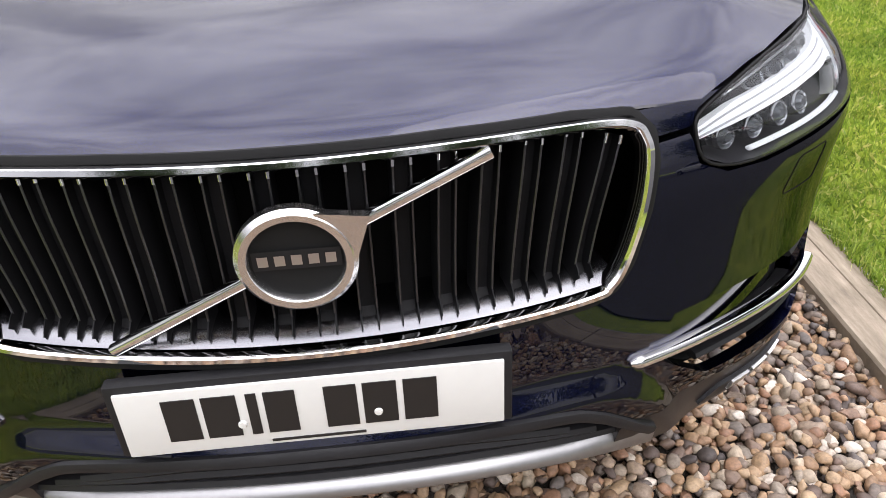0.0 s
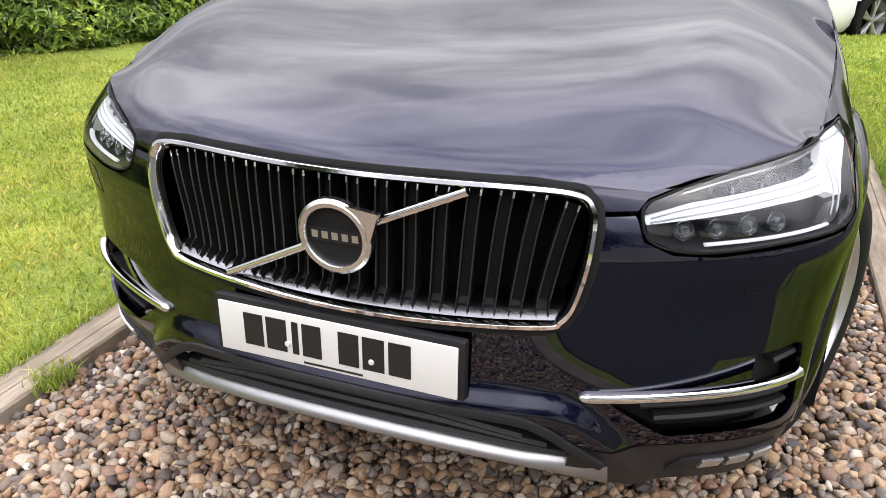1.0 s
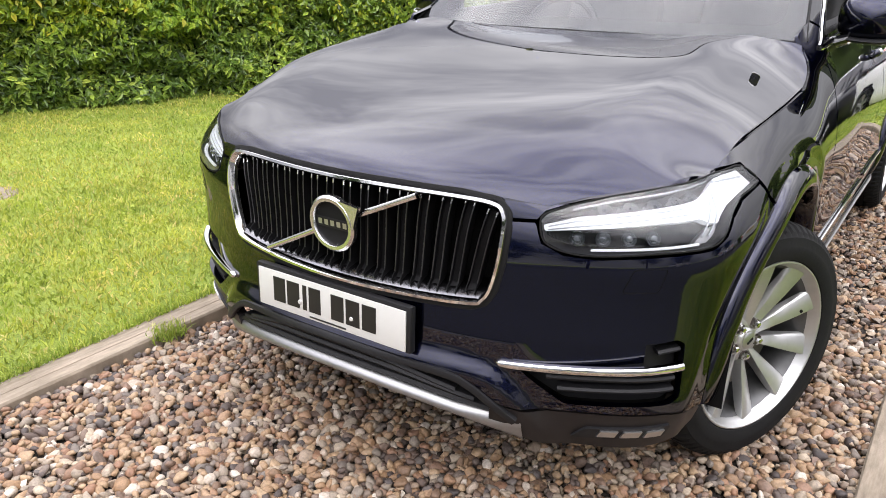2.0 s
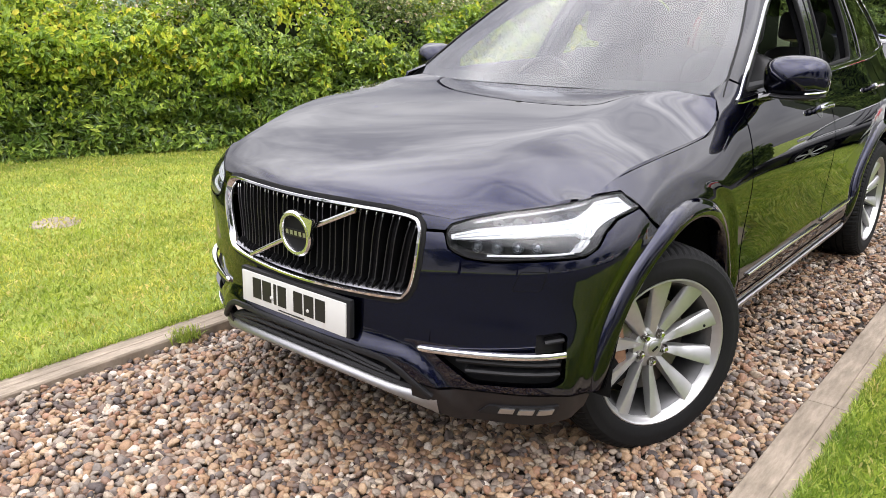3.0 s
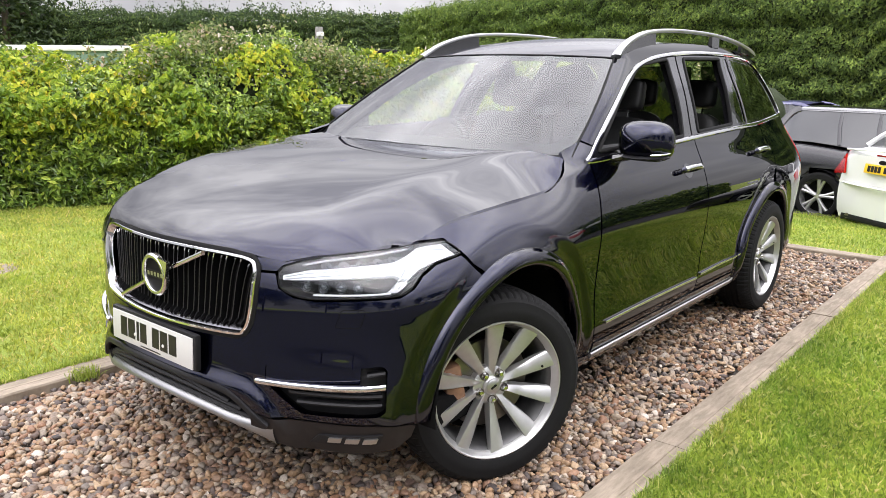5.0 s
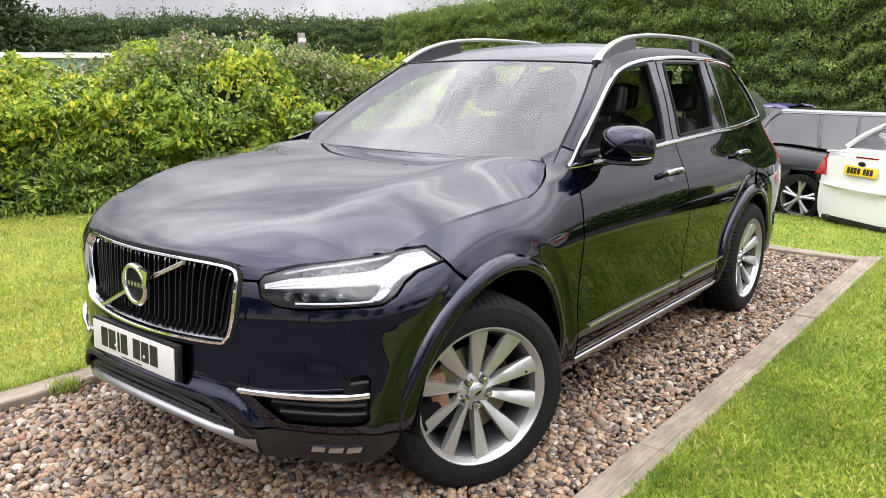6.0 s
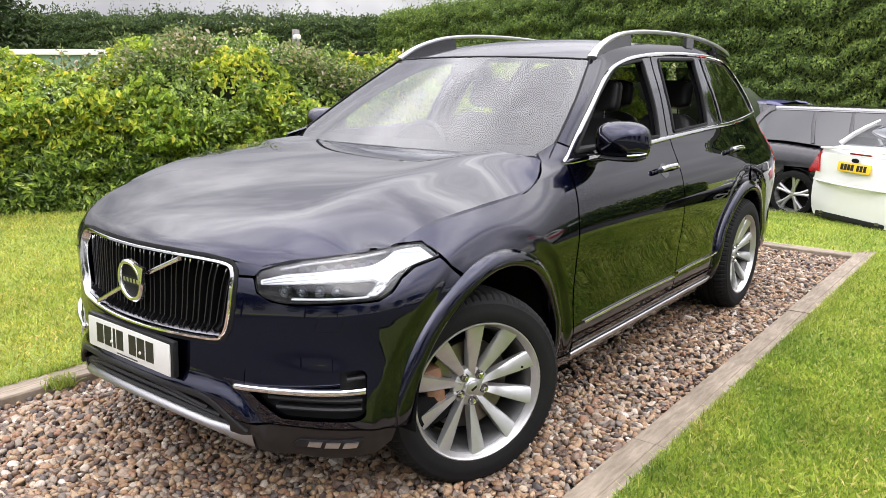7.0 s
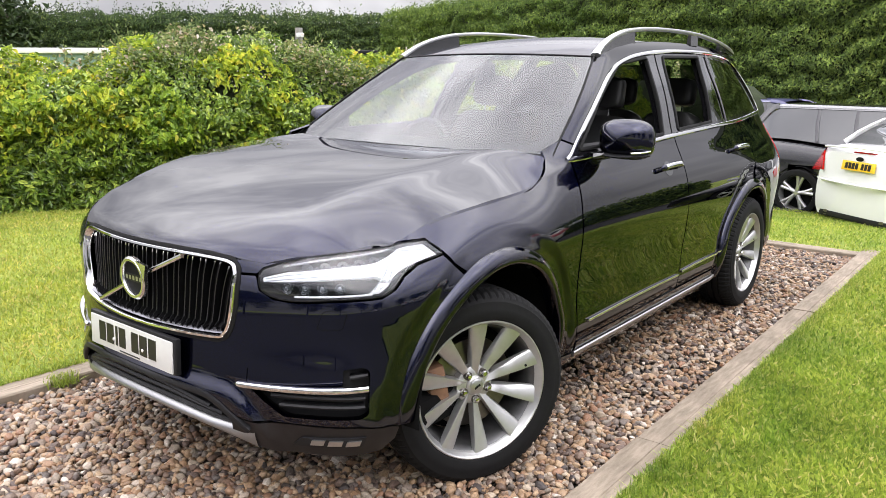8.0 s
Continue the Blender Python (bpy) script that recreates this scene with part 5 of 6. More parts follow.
# window surround: gloss black pillars with the window openings through it
win_front = rounded([(2.30, 1.172), (2.66, 1.415), (2.99, 1.565), (3.375, 1.607), (3.325, 1.432), (3.290, 1.288), (3.258, 1.196)], [.03, .12, .08, .04, .05, .05, .02], 6)
win_rear = rounded([(3.468, 1.210), (3.518, 1.432), (3.595, 1.614), (4.165, 1.630), (4.088, 1.436), (4.010, 1.235)], .02, 5)
win_quarter = rounded([(4.095, 1.243), (4.245, 1.631), (4.80, 1.612), (4.98, 1.565), (5.09, 1.47), (5.19, 1.33), (5.18, 1.288)], [.02, .02, .1, .1, .1, .04, .03], 5)
panel("window_surround", body, DLO, M_GLOSS, car, "gloss black window pillars and frames", both=True, res=.035, lift=-.006, depth=.045, gap=0, holes=[win_front, win_rear, win_quarter])
panel("quarter_window", body, win_quarter, M_TINT, car, "dark tinted rear quarter window", both=True, res=.05, lift=-.010, depth=0, gap=-.004)
p, n = along(body, DLO, 6, True, .002)
solid("window_trim", sweep(p, ring(8, .011, .006), n, closed=True), M_CHROME, car, "bright chrome strip round the side windows", both=True)
p, n = along(body, [(3.372, 1.188), (3.395, 1.30), (3.442, 1.45), (3.500, 1.638)], 8, False, -.005)
solid("pillar_gap", sweep(p, ring(6, .004, .002), n), M_DARK, car, both=True)
for w in (win_front, win_rear):
    p, n = along(body, shrunk(denser(w, .06), .004), 3, True, -.010)
    solid("window_seal", sweep(p, ring(8, .010, .012, 3), n, closed=True), M_SEAL, car, "black rubber window channel", both=True)
p, n = along(body, [(4.275, 1.235), (4.292, 1.44), (4.325, 1.648)], 8, False, -.004)
solid("pillar_strip", sweep(p, ring(8, .012, .004), n), M_GLOSS, car, both=True)

# roof, windscreen, tail
panel("roof", roof, [(-1, 1.27), (1, 1.27), (1, 3.66), (-1, 3.66)], M_NAVY, car, res=.06, depth=.02, gap=0, aspect=.62)
glass_pane = panel("windscreen", screen, [(-.996, .0), (.996, .0), (.996, .995), (-.996, .995)], M_GLASS, car, "large raked windscreen", res=.05, depth=0, gap=0, aspect=.7)[0]
glass_pane.visible_shadow = False
band = [(-.996, 0), (-.5, .0), (0, .0), (.5, 0), (.996, 0), (.996, .995), (-.996, .995)]
clear = rounded([(-.91, .085), (.91, .085), (.945, .93), (-.945, .93)], .09, 6)
panel("windscreen_border", screen, band, M_SEAL, car, "black printed border of the windscreen", res=.04, depth=0, gap=0, aspect=.7, lift=-.004, holes=[clear])
panel("tailgate", body, [(5.43, .42), (5.43, 1.0), (5.39, 1.12), (6.22, 1.12), (6.22, .42)], M_NAVY, car, both=True, res=.08, gap=.001)
panel("rear_bumper", body, [(5.43, .30), (5.43, .41), (6.22, .41), (6.22, .30)], M_PLASTIC, car, both=True, res=.08)
panel("rear_window", body, [(5.385, 1.13), (5.31, 1.46), (5.27, 1.60), (6.22, 1.60), (6.22, 1.13)], M_TINT, car, both=True, res=.08, depth=0)
panel("tail_light", body, rounded([(5.335, 1.44), (5.375, 1.24), (5.30, 1.16), (5.24, 1.02), (5.28, .92), (5.46, .94), (5.46, 1.16), (5.40, 1.46)], .03, 4), M_RED, car, "tall red tail light", both=True, res=.03, lift=.004)

for k in (1, -1):
    q = np.column_stack([np.full(20, 1.0 * k), np.linspace(-.01, 1.0, 20)])
    pth = screen(q[:, 0], q[:, 1])
    solid("screen_seal", sweep(pth, ring(8, .005, .006, 3), normals_of(screen, q)), M_SEAL, car)
q = np.column_stack([np.linspace(-.98, .98, 30), np.full(30, .995)])
solid("screen_seal", sweep(screen(q[:, 0], q[:, 1]), ring(8, .005, .004, 3), normals_of(screen, q)), M_SEAL, car)

# wheel arch mouldings, and wells whose black holds the shade inside them
for cs, a0, a1, y, dr in ((FRONT_S, -8, 180, .045, .016), (REAR_S, -8, 190, 2.984, 0)):
    lip = []
    for r, out in ((.500, -.004), (.497, .006), (.488, .016), (.470, .026), (.450, .030), (.440, .027), (.435, .016), (.434, -.03)):
        q = np.array(arch(cs, r + dr, a0, a1, 60))
        nn = normals_of(body, q)
        ramp_in = np.minimum(1, np.minimum(np.arange(60), np.arange(60)[::-1]) / 8)[:, None]
        lip.append(body(q[:, 0], q[:, 1]) + nn * np.where(out > 0, out * (.35 + .65 * ramp_in), out))
    solid("arch_moulding", skin(lip), M_NAVY, car, both=True, sharp=60)
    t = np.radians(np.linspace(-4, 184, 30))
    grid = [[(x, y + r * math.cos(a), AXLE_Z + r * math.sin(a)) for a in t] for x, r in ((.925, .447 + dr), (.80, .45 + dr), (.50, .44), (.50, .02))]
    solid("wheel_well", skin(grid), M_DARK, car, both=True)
panel("sill", body, [(2.065, .235), (2.065, .292), (2.19, .294), (2.19, .344), (3.97, .354), (3.99, .235)], M_GLOSS, car, both=True, res=.05)
p, n = along(body, [(2.17, .292), (2.6, .294), (3.3, .296), (3.95, .300)], 6, False, .008)
solid("sill_strip", sweep(p, ring(8, .014, .007, 3), n), M_SATIN, car, "satin silver sill strip", both=True)
for a, b, zz in ((2.26, 3.30, .428), (3.35, 4.03, .446)):
    q = bez([(a, zz), ((a + b) / 2, zz + .008), (b, zz + .006)], 6)
    p, n = along(body, q, 2, False, .006)
    solid("door_moulding", sweep(p, ring(8, .0065, .006, 3), n), M_CHROME, car, "chrome strip along the door's foot", both=True)
# unseen dark boxes inside the shell, added to stop light passing through
solid("floor_blocker", block(0, 1.6, .30, 1.66, 3.9, .12, .03), M_DARK, car)
solid("bulkhead_blocker", block(0, .30, .62, 1.0, .12, .70, .03), M_DARK, car)
solid("engine_bay_blocker", block(0, -.2, .42, .96, .9, .1, .03), M_DARK, car)

# lower front: valance, skid plate, intake
valance = [(.46, .300), (.47, .37), (.50, .384), (.55, .376), (.69, .379), (.90, .377), (1.03, .356), (1.05, .345), (1.035, .30), (.98, .272), (.8, .262), (.6, .268)]
panel("lower_valance", body, valance, M_VALANCE, car, both=True, res=.03, lift=-.006, depth=.03)
panel("fog_bezel", body, rounded([(.655, .300), (.700, .338), (.925, .346), (.905, .306)], .012), M_PLASTIC, car, "dark bezel low in the bumper", both=True, res=.02, lift=.001)
for s0, s1 in ((.735, .785), (.793, .845), (.853, .905)):
    panel("fog_reflector", body, rounded([(s0 - .012, .312), (s0, .334), (s1, .336), (s1 - .012, .314)], .004), M_SATIN, car, "silvered fog lamp segment", both=True, res=.02, lift=.006, depth=.008)
ss = np.linspace(-.55, .55, 61)
grid = []
for out, dz in ((-.026, .024), (-.012, .020), (-.004, .012), (.002, .003), (.000, -.002), (-.03, -.008), (-.15, -.016)):
    row = []
    for s in ss:
        e = abs(s) / .55
        zz = .380 - .30 * s * s + dz * (1 + .9 * max(0, e - .7) / .3)
        o = body(s, zz)[0]
        nn = normals_of(body, np.array([[s, zz]]))[0]
        row.append(o + nn * (out * (1 - .8 * max(0, e - .9) / .1)))
    grid.append(row)
solid("skid_plate", skin(grid), M_SKID, car, "satin silver skid plate under the front bumper", sharp=60)
# near-black sheet in place of the intake's inner shade
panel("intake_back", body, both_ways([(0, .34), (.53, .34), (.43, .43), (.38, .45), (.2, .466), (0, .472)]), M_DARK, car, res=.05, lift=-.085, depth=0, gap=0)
for zz, w in ((.452, .38), (.432, .43), (.408, .47)):
    p, n = along(body, [(-w, zz - .05), (-w * .5, zz - .008), (0, zz + .004), (w * .5, zz - .008), (w, zz - .05)], 10, False, -.035)
    solid("intake_slat", sweep(p, ring(8, .010, .024, 3), n), M_PLASTIC, car)
for s in (-.30, -.15, 0, .15, .30):
    p, n = along(body, [(s, .40), (s, .46)], 4, False, -.04)
    solid("intake_rib", sweep(p, ring(8, .004, .02, 3), n), M_PLASTIC, car)
p, n = along(body, [(-.535, .345), (-.47, .398), (-.42, .432), (-.36, .453), (-.2, .468), (0, .474), (.2, .468), (.36, .453), (.42, .432), (.47, .398), (.535, .345)], 8, False, -.004)
solid("intake_frame", sweep(p, ring(8, .011, .012, 3), n), M_PLASTIC, car)

# side vents with their chrome blades
for k in (1, -1):
    q = VENT * (k, 1)
    panel("vent_back", body, q, M_PLASTIC, car, res=.04, lift=-.045, depth=0, gap=-.01)
    # added near-black sheet closes the view through; reads as shade in the vent
    panel("vent_liner", body, q, M_DARK, car, res=.04, lift=-.062, depth=0, gap=-.05)


def recess(s, z):
    """The bumper's skin above the vent blade, sinking inwards towards the wheel."""
    q = np.stack(np.broadcast_arrays(np.atleast_1d(np.asarray(s, float)), np.atleast_1d(np.asarray(z, float))), -1)
    return body(q[:, 0], q[:, 1]) - normals_of(body, q) * (.003 + .034 * ease((np.abs(q[:, 0]) - .53) / .38))[:, None]


panel("vent_panel", recess, [(.514, .498), (.516, .560), (.70, .568), (.84, .574), (.84, .500)], M_NAVY, car, "recessed painted panel above the vent", both=True, crown=nose_crown, res=.015, depth=.01, gap=0)
for zz, s0, s1 in ((.470, .60, .92), (.440, .63, .92), (.545, .865, .925)):
    p, n = along(body, [(s0, zz), ((s0 + s1) / 2, zz + .004), (s1, zz + .006)], 8, False, -.026)
    solid("vent_slat", sweep(p, ring(8, .008, .018, 3), n), M_PLASTIC, car, both=True)
p, n = along(body, [(.478, .498), (.56, .499), (.70, .503), (.82, .508), (.925, .514)], 8, False, .004)
solid("vent_blade", sweep(p, ring(10, .0105, .012, 2.6), n, scale=[.35] + [.8] + [1] * (len(p) - 2)), M_CHROME, car, "chrome blade across the side vent", both=True)
w = rounded([(.783, .765), (.858, .767), (.840, .707), (.757, .704)], .012, 4)
p, n = along(body, w, 2, True, .0)
solid("washer_flap", sweep(p, ring(6, .0012, .0012), n, closed=True), M_DARK, car, "flap of the headlight washer", both=True)

# grille: chrome frame, slats, tray, badge
grille_loop = both_ways(GRILLE)
p, n = along(body, grille_loop, 6, True, .004)
frame_profile = [(-.0075, -.022), (.0075, -.022), (.0075, .001), (.004, .007), (-.003, .007), (-.0075, .001)]
solid("grille_frame", sweep(p, frame_profile, n, closed=True), M_CHROME, car, "bright chrome grille surround", sharp=50)
# near-black sheet in place of the shade behind the slats
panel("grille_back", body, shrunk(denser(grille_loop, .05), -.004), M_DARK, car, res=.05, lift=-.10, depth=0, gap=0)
p, n = along(body, shrunk(denser(grille_loop, .03), -.0135), 2, True, .000)
solid("grille_seal", sweep(p, ring(8, .0065, .004, 3), n, closed=True), M_SEAL, car, "black rubber seal round the grille")
tray = []
for k, (dz, off) in enumerate(((0, -.004), (.012, -.020), (.018, -.05), (.02, -.095))):
    row = []
    for s in np.linspace(-.445, .445, 50):
        zz = .650 + .006 * (abs(s) / .445) ** 4 + dz
        row.append(body(s, zz)[0] + off * normals_of(body, np.array([[s, zz]]))[0])
    tray.append(row)
solid("grille_tray", skin(tray), M_TRAY, car, "polished tray at the foot of the grille")
for i in range(16):
    s = (i - 7.5) * .0585
    low, top = .658, .897 - .03 * max(0, (abs(s) - .40) / .06)
    lip = max(0, abs(s) - .40) * .25
    zz = np.concatenate([np.linspace(low + lip, .70, 5), np.linspace(.71, top - .012, 8), [top - .006, top]])
    bow = -.030 - .007 * np.sin((zz - low) / (top - low) * np.pi)
    bow[0], bow[1] = -.012, -.020
    s_lean = s * (1 - .10 * (1 - (zz - low) / (top - low)) * abs(s) / .44)
    q = np.stack([s_lean, zz], -1)
    nn = normals_of(body, q)
    pth = body(q[:, 0], q[:, 1]) + bow[:, None] * nn
    prof = [(-.0125, -.035), (-.0122, .006), (-.0105, .0065), (-.0095, -.010), (.0095, -.010), (.0105, .0065), (.0122, .006), (.0125, -.035)]
    solid("grille_slat", sweep(pth, prof, nn), M_SLAT, car, sharp=30)
    sidev = np.cross(np.gradient(pth, axis=0), nn)
    sidev /= np.linalg.norm(sidev, axis=1)[:, None]
    for k in (-1, 1):
        solid("slat_edge", sweep(pth[2:] + nn[2:] * .0065 + sidev[2:] * .0113 * k, ring(6, .0017, .0014), nn[2:]), M_RIDGE, car)
        solid("slat_tip", sweep(pth[-3:] + nn[-3:] * .0072 + sidev[-3:] * .0113 * k, ring(8, .0025, .0020), nn[-3:]), M_CHROME, car)

BADGE = np.array((.005, -.856, .783))
tiltb = pose(*BADGE, 2, 0, 0)


def badge_pts(pts):
    return np.array([tiltb @ Vector((a, -c, b)) for a, b, c in pts])


hi, lo = body(s_at(.893, x=.252), .893)[0] + (0, -.004, 0), body(s_at(.656, x=-.254), .656)[0] + (0, -.006, 0)
mid = BADGE + np.array((0, .004, 0))
bar = np.array([lo, lo * .6 + mid * .4, mid + (lo - mid) * .25]), np.array([mid + (hi - mid) * .25, hi * .6 + mid * .4, hi])
for b in bar:
    solid("grille_bar", sweep(b, ring(10, .0085, .008, 2.6), (0, -1, 0)), M_CHROME, car, "diagonal chrome bar")
badge = solid("badge", joined(*[(badge_pts(v), f) for v, f in [skin([[((r) * math.cos(a), (r) * math.sin(a), c) for r, c in ((.0585, .0), (.058, .012), (.061, .017), (.070, .018), (.0765, .012), (.077, .0))]
               for a in np.linspace(0, 2 * np.pi, 72, endpoint=False)], wrap_u=True)]]), M_BADGE, car, "round chrome badge ring with an arrow tip")[0]
ar = radians(32)
tip = [(.074 * math.cos(ar + .62), .074 * math.sin(ar + .62)), (.112 * math.cos(ar), .112 * math.sin(ar)), (.074 * math.cos(ar - .62), .074 * math.sin(ar - .62)), (.064 * math.cos(ar - .3), .064 * math.sin(ar - .3)), (.064 * math.cos(ar + .3), .064 * math.sin(ar + .3))]
solid("arrow", (badge_pts([(a, b, .004) for a, b in tip] + [(a, b, .0165) for a, b in tip]), [(0, 1, 2, 3, 4), (9, 8, 7, 6, 5)] + [(i, (i + 1) % 5, 5 + (i + 1) % 5, 5 + i) for i in range(5)]), M_BADGE, badge)
solid("badge_disc", (badge_pts([(.059 * math.cos(a), .059 * math.sin(a), .004) for a in np.linspace(0, 2 * np.pi, 40, endpoint=False)]), [tuple(range(40))]), M_SEAL, badge)
solid("badge_band", (badge_pts([(-.055, -.014, .008), (.055, -.014, .008), (.055, .014, .008), (-.055, .014, .008)]), [(0, 1, 2, 3)]), M_PLASTIC, badge)
for i in range(5):
    a = -.042 + i * .021
    solid("badge_mark", (badge_pts([(a - .0065, -.0075, .0095), (a + .0065, -.0075, .0095), (a + .0065, .0075, .0095), (a - .0065, .0075, .0095)]), [(0, 1, 2, 3)]), M_SATIN, badge)

# number plate: a white board with plain dark bars
plate_m = pose(0, body(0.0, .556)[0][1] - .018, .556, -2, 0, 0)
plate = new("number_plate")
plate.parent = car
plate["label"] = "white number plate on a black holder"
bv, bf = block(0, 0, 0, .52, .006, .111, .0028)
solid("board", (np.array([plate_m @ Vector(v) for v in bv]), bf), M_PLATE, plate)
bv, bf = block(0, .014, .003, .545, .022, .126, .005)
solid("holder", (np.array([plate_m @ Vector(v) for v in bv]), bf), M_PLASTIC, plate)
for cx, wd in ((-.178, .044), (-.125, .046), (-.082, .014), (-.045, .042), (.036, .044), (.089, .046), (.144, .046)):
    bv, bf = block(cx, -.0036, .004, wd, .0016, .072, 0)
    solid("plate_bar", (np.array([plate_m @ Vector(v) for v in bv]), bf), M_INK, plate)
bv, bf = block(0, -.0036, -.047, .13, .0014, .004, 0)
solid("plate_line", (np.array([plate_m @ Vector(v) for v in bv]), bf), M_INK, plate)
for cx in (-.10, .085):
    bv, bf = lathe([(0.0001, -.0075), (.005, -.0072), (.0065, -.004), (.0065, 0)], 14, "y")
    solid("screw_cap", (np.array([plate_m @ (Vector(v) + Vector((cx, 0, -.012))) for v in bv]), bf), M_PLATE, plate)

# headlights
for k in (1, -1):
    lamp = new("headlight")
    lamp.parent = car
    lamp["label"] = "clear headlight with a white sideways-T light guide, lit"
    hl = np.array(HEADLIGHT) * (k, 1)
    fl = float(k)
    v, f, n = sheet(body, hl, res=.03, depth=.075, gap=.001, lift=-.001)
    rim = [q for q in f if len(q) == 4]
    part("housing_wall", mesh("housing_wall", v, rim), M_BEZEL, lamp)
    v, f, n = sheet(body, hl, res=.03, depth=0, gap=-.004, lift=-.075)
    part("housing", mesh("housing", v, f, n), M_BEZEL, lamp)
    guide = rounded([(.560, .858), (.64, .882), (.80, .903), (.916, .914), (.968, .930), (1.012, .946), (1.08, .949), (1.185, .948), (1.233, .907), (1.108, .895), (1.045, .886), (1.008, .872),
                     (.994, .858), (.960, .862), (.932, .873), (.821, .868), (.648, .847), (.566, .838)], .006, 3) * (k, 1)
    v, f, n = sheet(body, guide, res=.015, depth=.02, gap=.003, lift=-.016)
    part("light_guide", mesh("light_guide", v, f, n), M_DRL, lamp, "white T-shaped light guide")
    arm = rounded([(.962, .859), (.992, .855), (.980, .840), (.952, .819), (.914, .821), (.938, .848)], .005, 3) * (k, 1)
    v, f, n = sheet(body, arm, res=.015, depth=.02, gap=.002, lift=-.020)
    part("guide_arm", mesh("guide_arm", v, f, n), M_SATIN, lamp, "silvered arm of the light guide")
    for db in (-.007, .006):
        p, n = along(body, np.array([(.575, .849 + db * .6), (.65, .865 + db), (.80, .886 + db), (.92, .895 + db)]) * (k, 1), 8, False, -.0155)
        part("guide_rib", mesh("guide_rib", *sweep(p, ring(6, .0016, .0012), n)), M_RIB, lamp)
    for line in ([(1.000, .938), (1.09, .936), (1.19, .930)], [(.985, .918), (.992, .880), (.955, .836)], [(.972, .912), (.965, .880), (.936, .836)]):
        p, n = along(body, np.array(line) * (k, 1), 8, False, -.0155)
        part("guide_rib", mesh("guide_rib", *sweep(p, ring(6, .0026, .0014), n)), M_RIB, lamp)
    p, n = along(body, np.array([(.68, .801), (.80, .809), (.93, .820)]) * (k, 1), 8, False, -.02)
    part("lower_guide", mesh("lower_guide", *sweep(p, ring(8, .0034, .006), n)), M_DRL, lamp)
    p, n = along(body, np.array([(.62, .893), (.72, .915), (.85, .932), (.96, .941)]) * (k, 1), 8, False, -.012)
    part("upper_rim", mesh("upper_rim", *sweep(p, ring(8, .003, .008), n)), M_REFLECT, lamp)
    for i, (s, zz) in enumerate(((.645, .826), (.705, .829), (.765, .834), (.822, .838))):
        o = body(s * k, zz)[0]
        nn = normals_of(body, np.array([[s * k, zz]]))[0]
        rot = Vector((0, -1, 0)).rotation_difference(Vector(nn)).to_matrix().to_4x4()
        mm = Matrix.Translation(Vector(o - nn * .055)) @ rot
        pod = solid("projector", lathe([(.0001, -.028), (.007, -.027), (.0115, -.022), (.0135, -.017), (.0165, -.020), (.0185, -.016), (.0185, 0)], 20, "y"), M_PROJ, lamp, m=mm)[0]
        solid("projector_ring", lathe([(.0165, -.020), (.0178, -.0225), (.0190, -.020), (.0190, -.014)], 22, "y"), M_REFLECT, pod, m=mm)
    for i in range(5):
        s, zz = .690 + i * .056, .900 + i * .0052
        o = body(s * k, zz)[0]
        nn = normals_of(body, np.array([[s * k, zz]]))[0]
        bv, bf = joined(lathe([(.0001, -.004), (.006, -.006), (.011, -.012), (.015, -.024), (.0165, -.024), (.017, 0)], 16, "y"), block(.026, -.012, 0, .006, .02, .026, .002))
        bv = bv * (1.15, 1, .80)
        rot = Vector((0, -1, 0)).rotation_difference(Vector(nn)).to_matrix().to_4x4()
        solid("reflector_cell", (bv, bf), M_PROJ, lamp, m=Matrix.Translation(Vector(o - nn * .05)) @ rot)
    v, f, n = sheet(body, hl, res=.025, depth=0, gap=.001, lift=.001)
    part("lens", mesh("lens", v, f, n), M_LENS, lamp).visible_shadow = False
    p, n = along(body, hl, 3, True, -.001)
    part("lamp_seal", mesh("lamp_seal", *sweep(p, ring(6, .0028, .002), n, closed=True)), M_SEAL, lamp)

# door handles and mirrors
for ds, s, zz in ((doors[0], 3.14, 1.035), (doors[1], 4.28, 1.063)):
    for k, d in zip((1, -1), ds):
        p, n = along(body, np.array([(s - .115, zz - .006), (s - .105, zz), (s, zz + .004), (s + .10, zz + .002), (s + .112, zz - .004)]) * (k, 1), 6, False, 0)
        out = np.interp(np.linspace(0, 1, len(p)), [0, .1, .3, .8, .92, 1], [0, .02, .034, .034, .02, 0])
        hd = part("handle", mesh("handle", *sweep(p + n * out[:, None], ring(10, .016, .010, 2.6), n)), M_NAVY, d, "painted pull handle with a chrome strip")
        part("handle_strip", mesh("handle_strip", *sweep((p + n * (out[:, None] + .008))[6:-6], ring(8, .012, .005, 2.6), n[6:-6])), M_CHROME, hd)
        cup = [(s + .052 * math.cos(a), zz - .004 + .036 * math.sin(a)) for a in np.linspace(0, 2 * np.pi, 24, endpoint=False)]
        v, f, nn = sheet(body, np.array(cup) * (k, 1), res=.02, depth=0, gap=0, lift=.001)
        part("handle_cup", mesh("handle_cup", v, f, nn), M_GLOSS, hd)

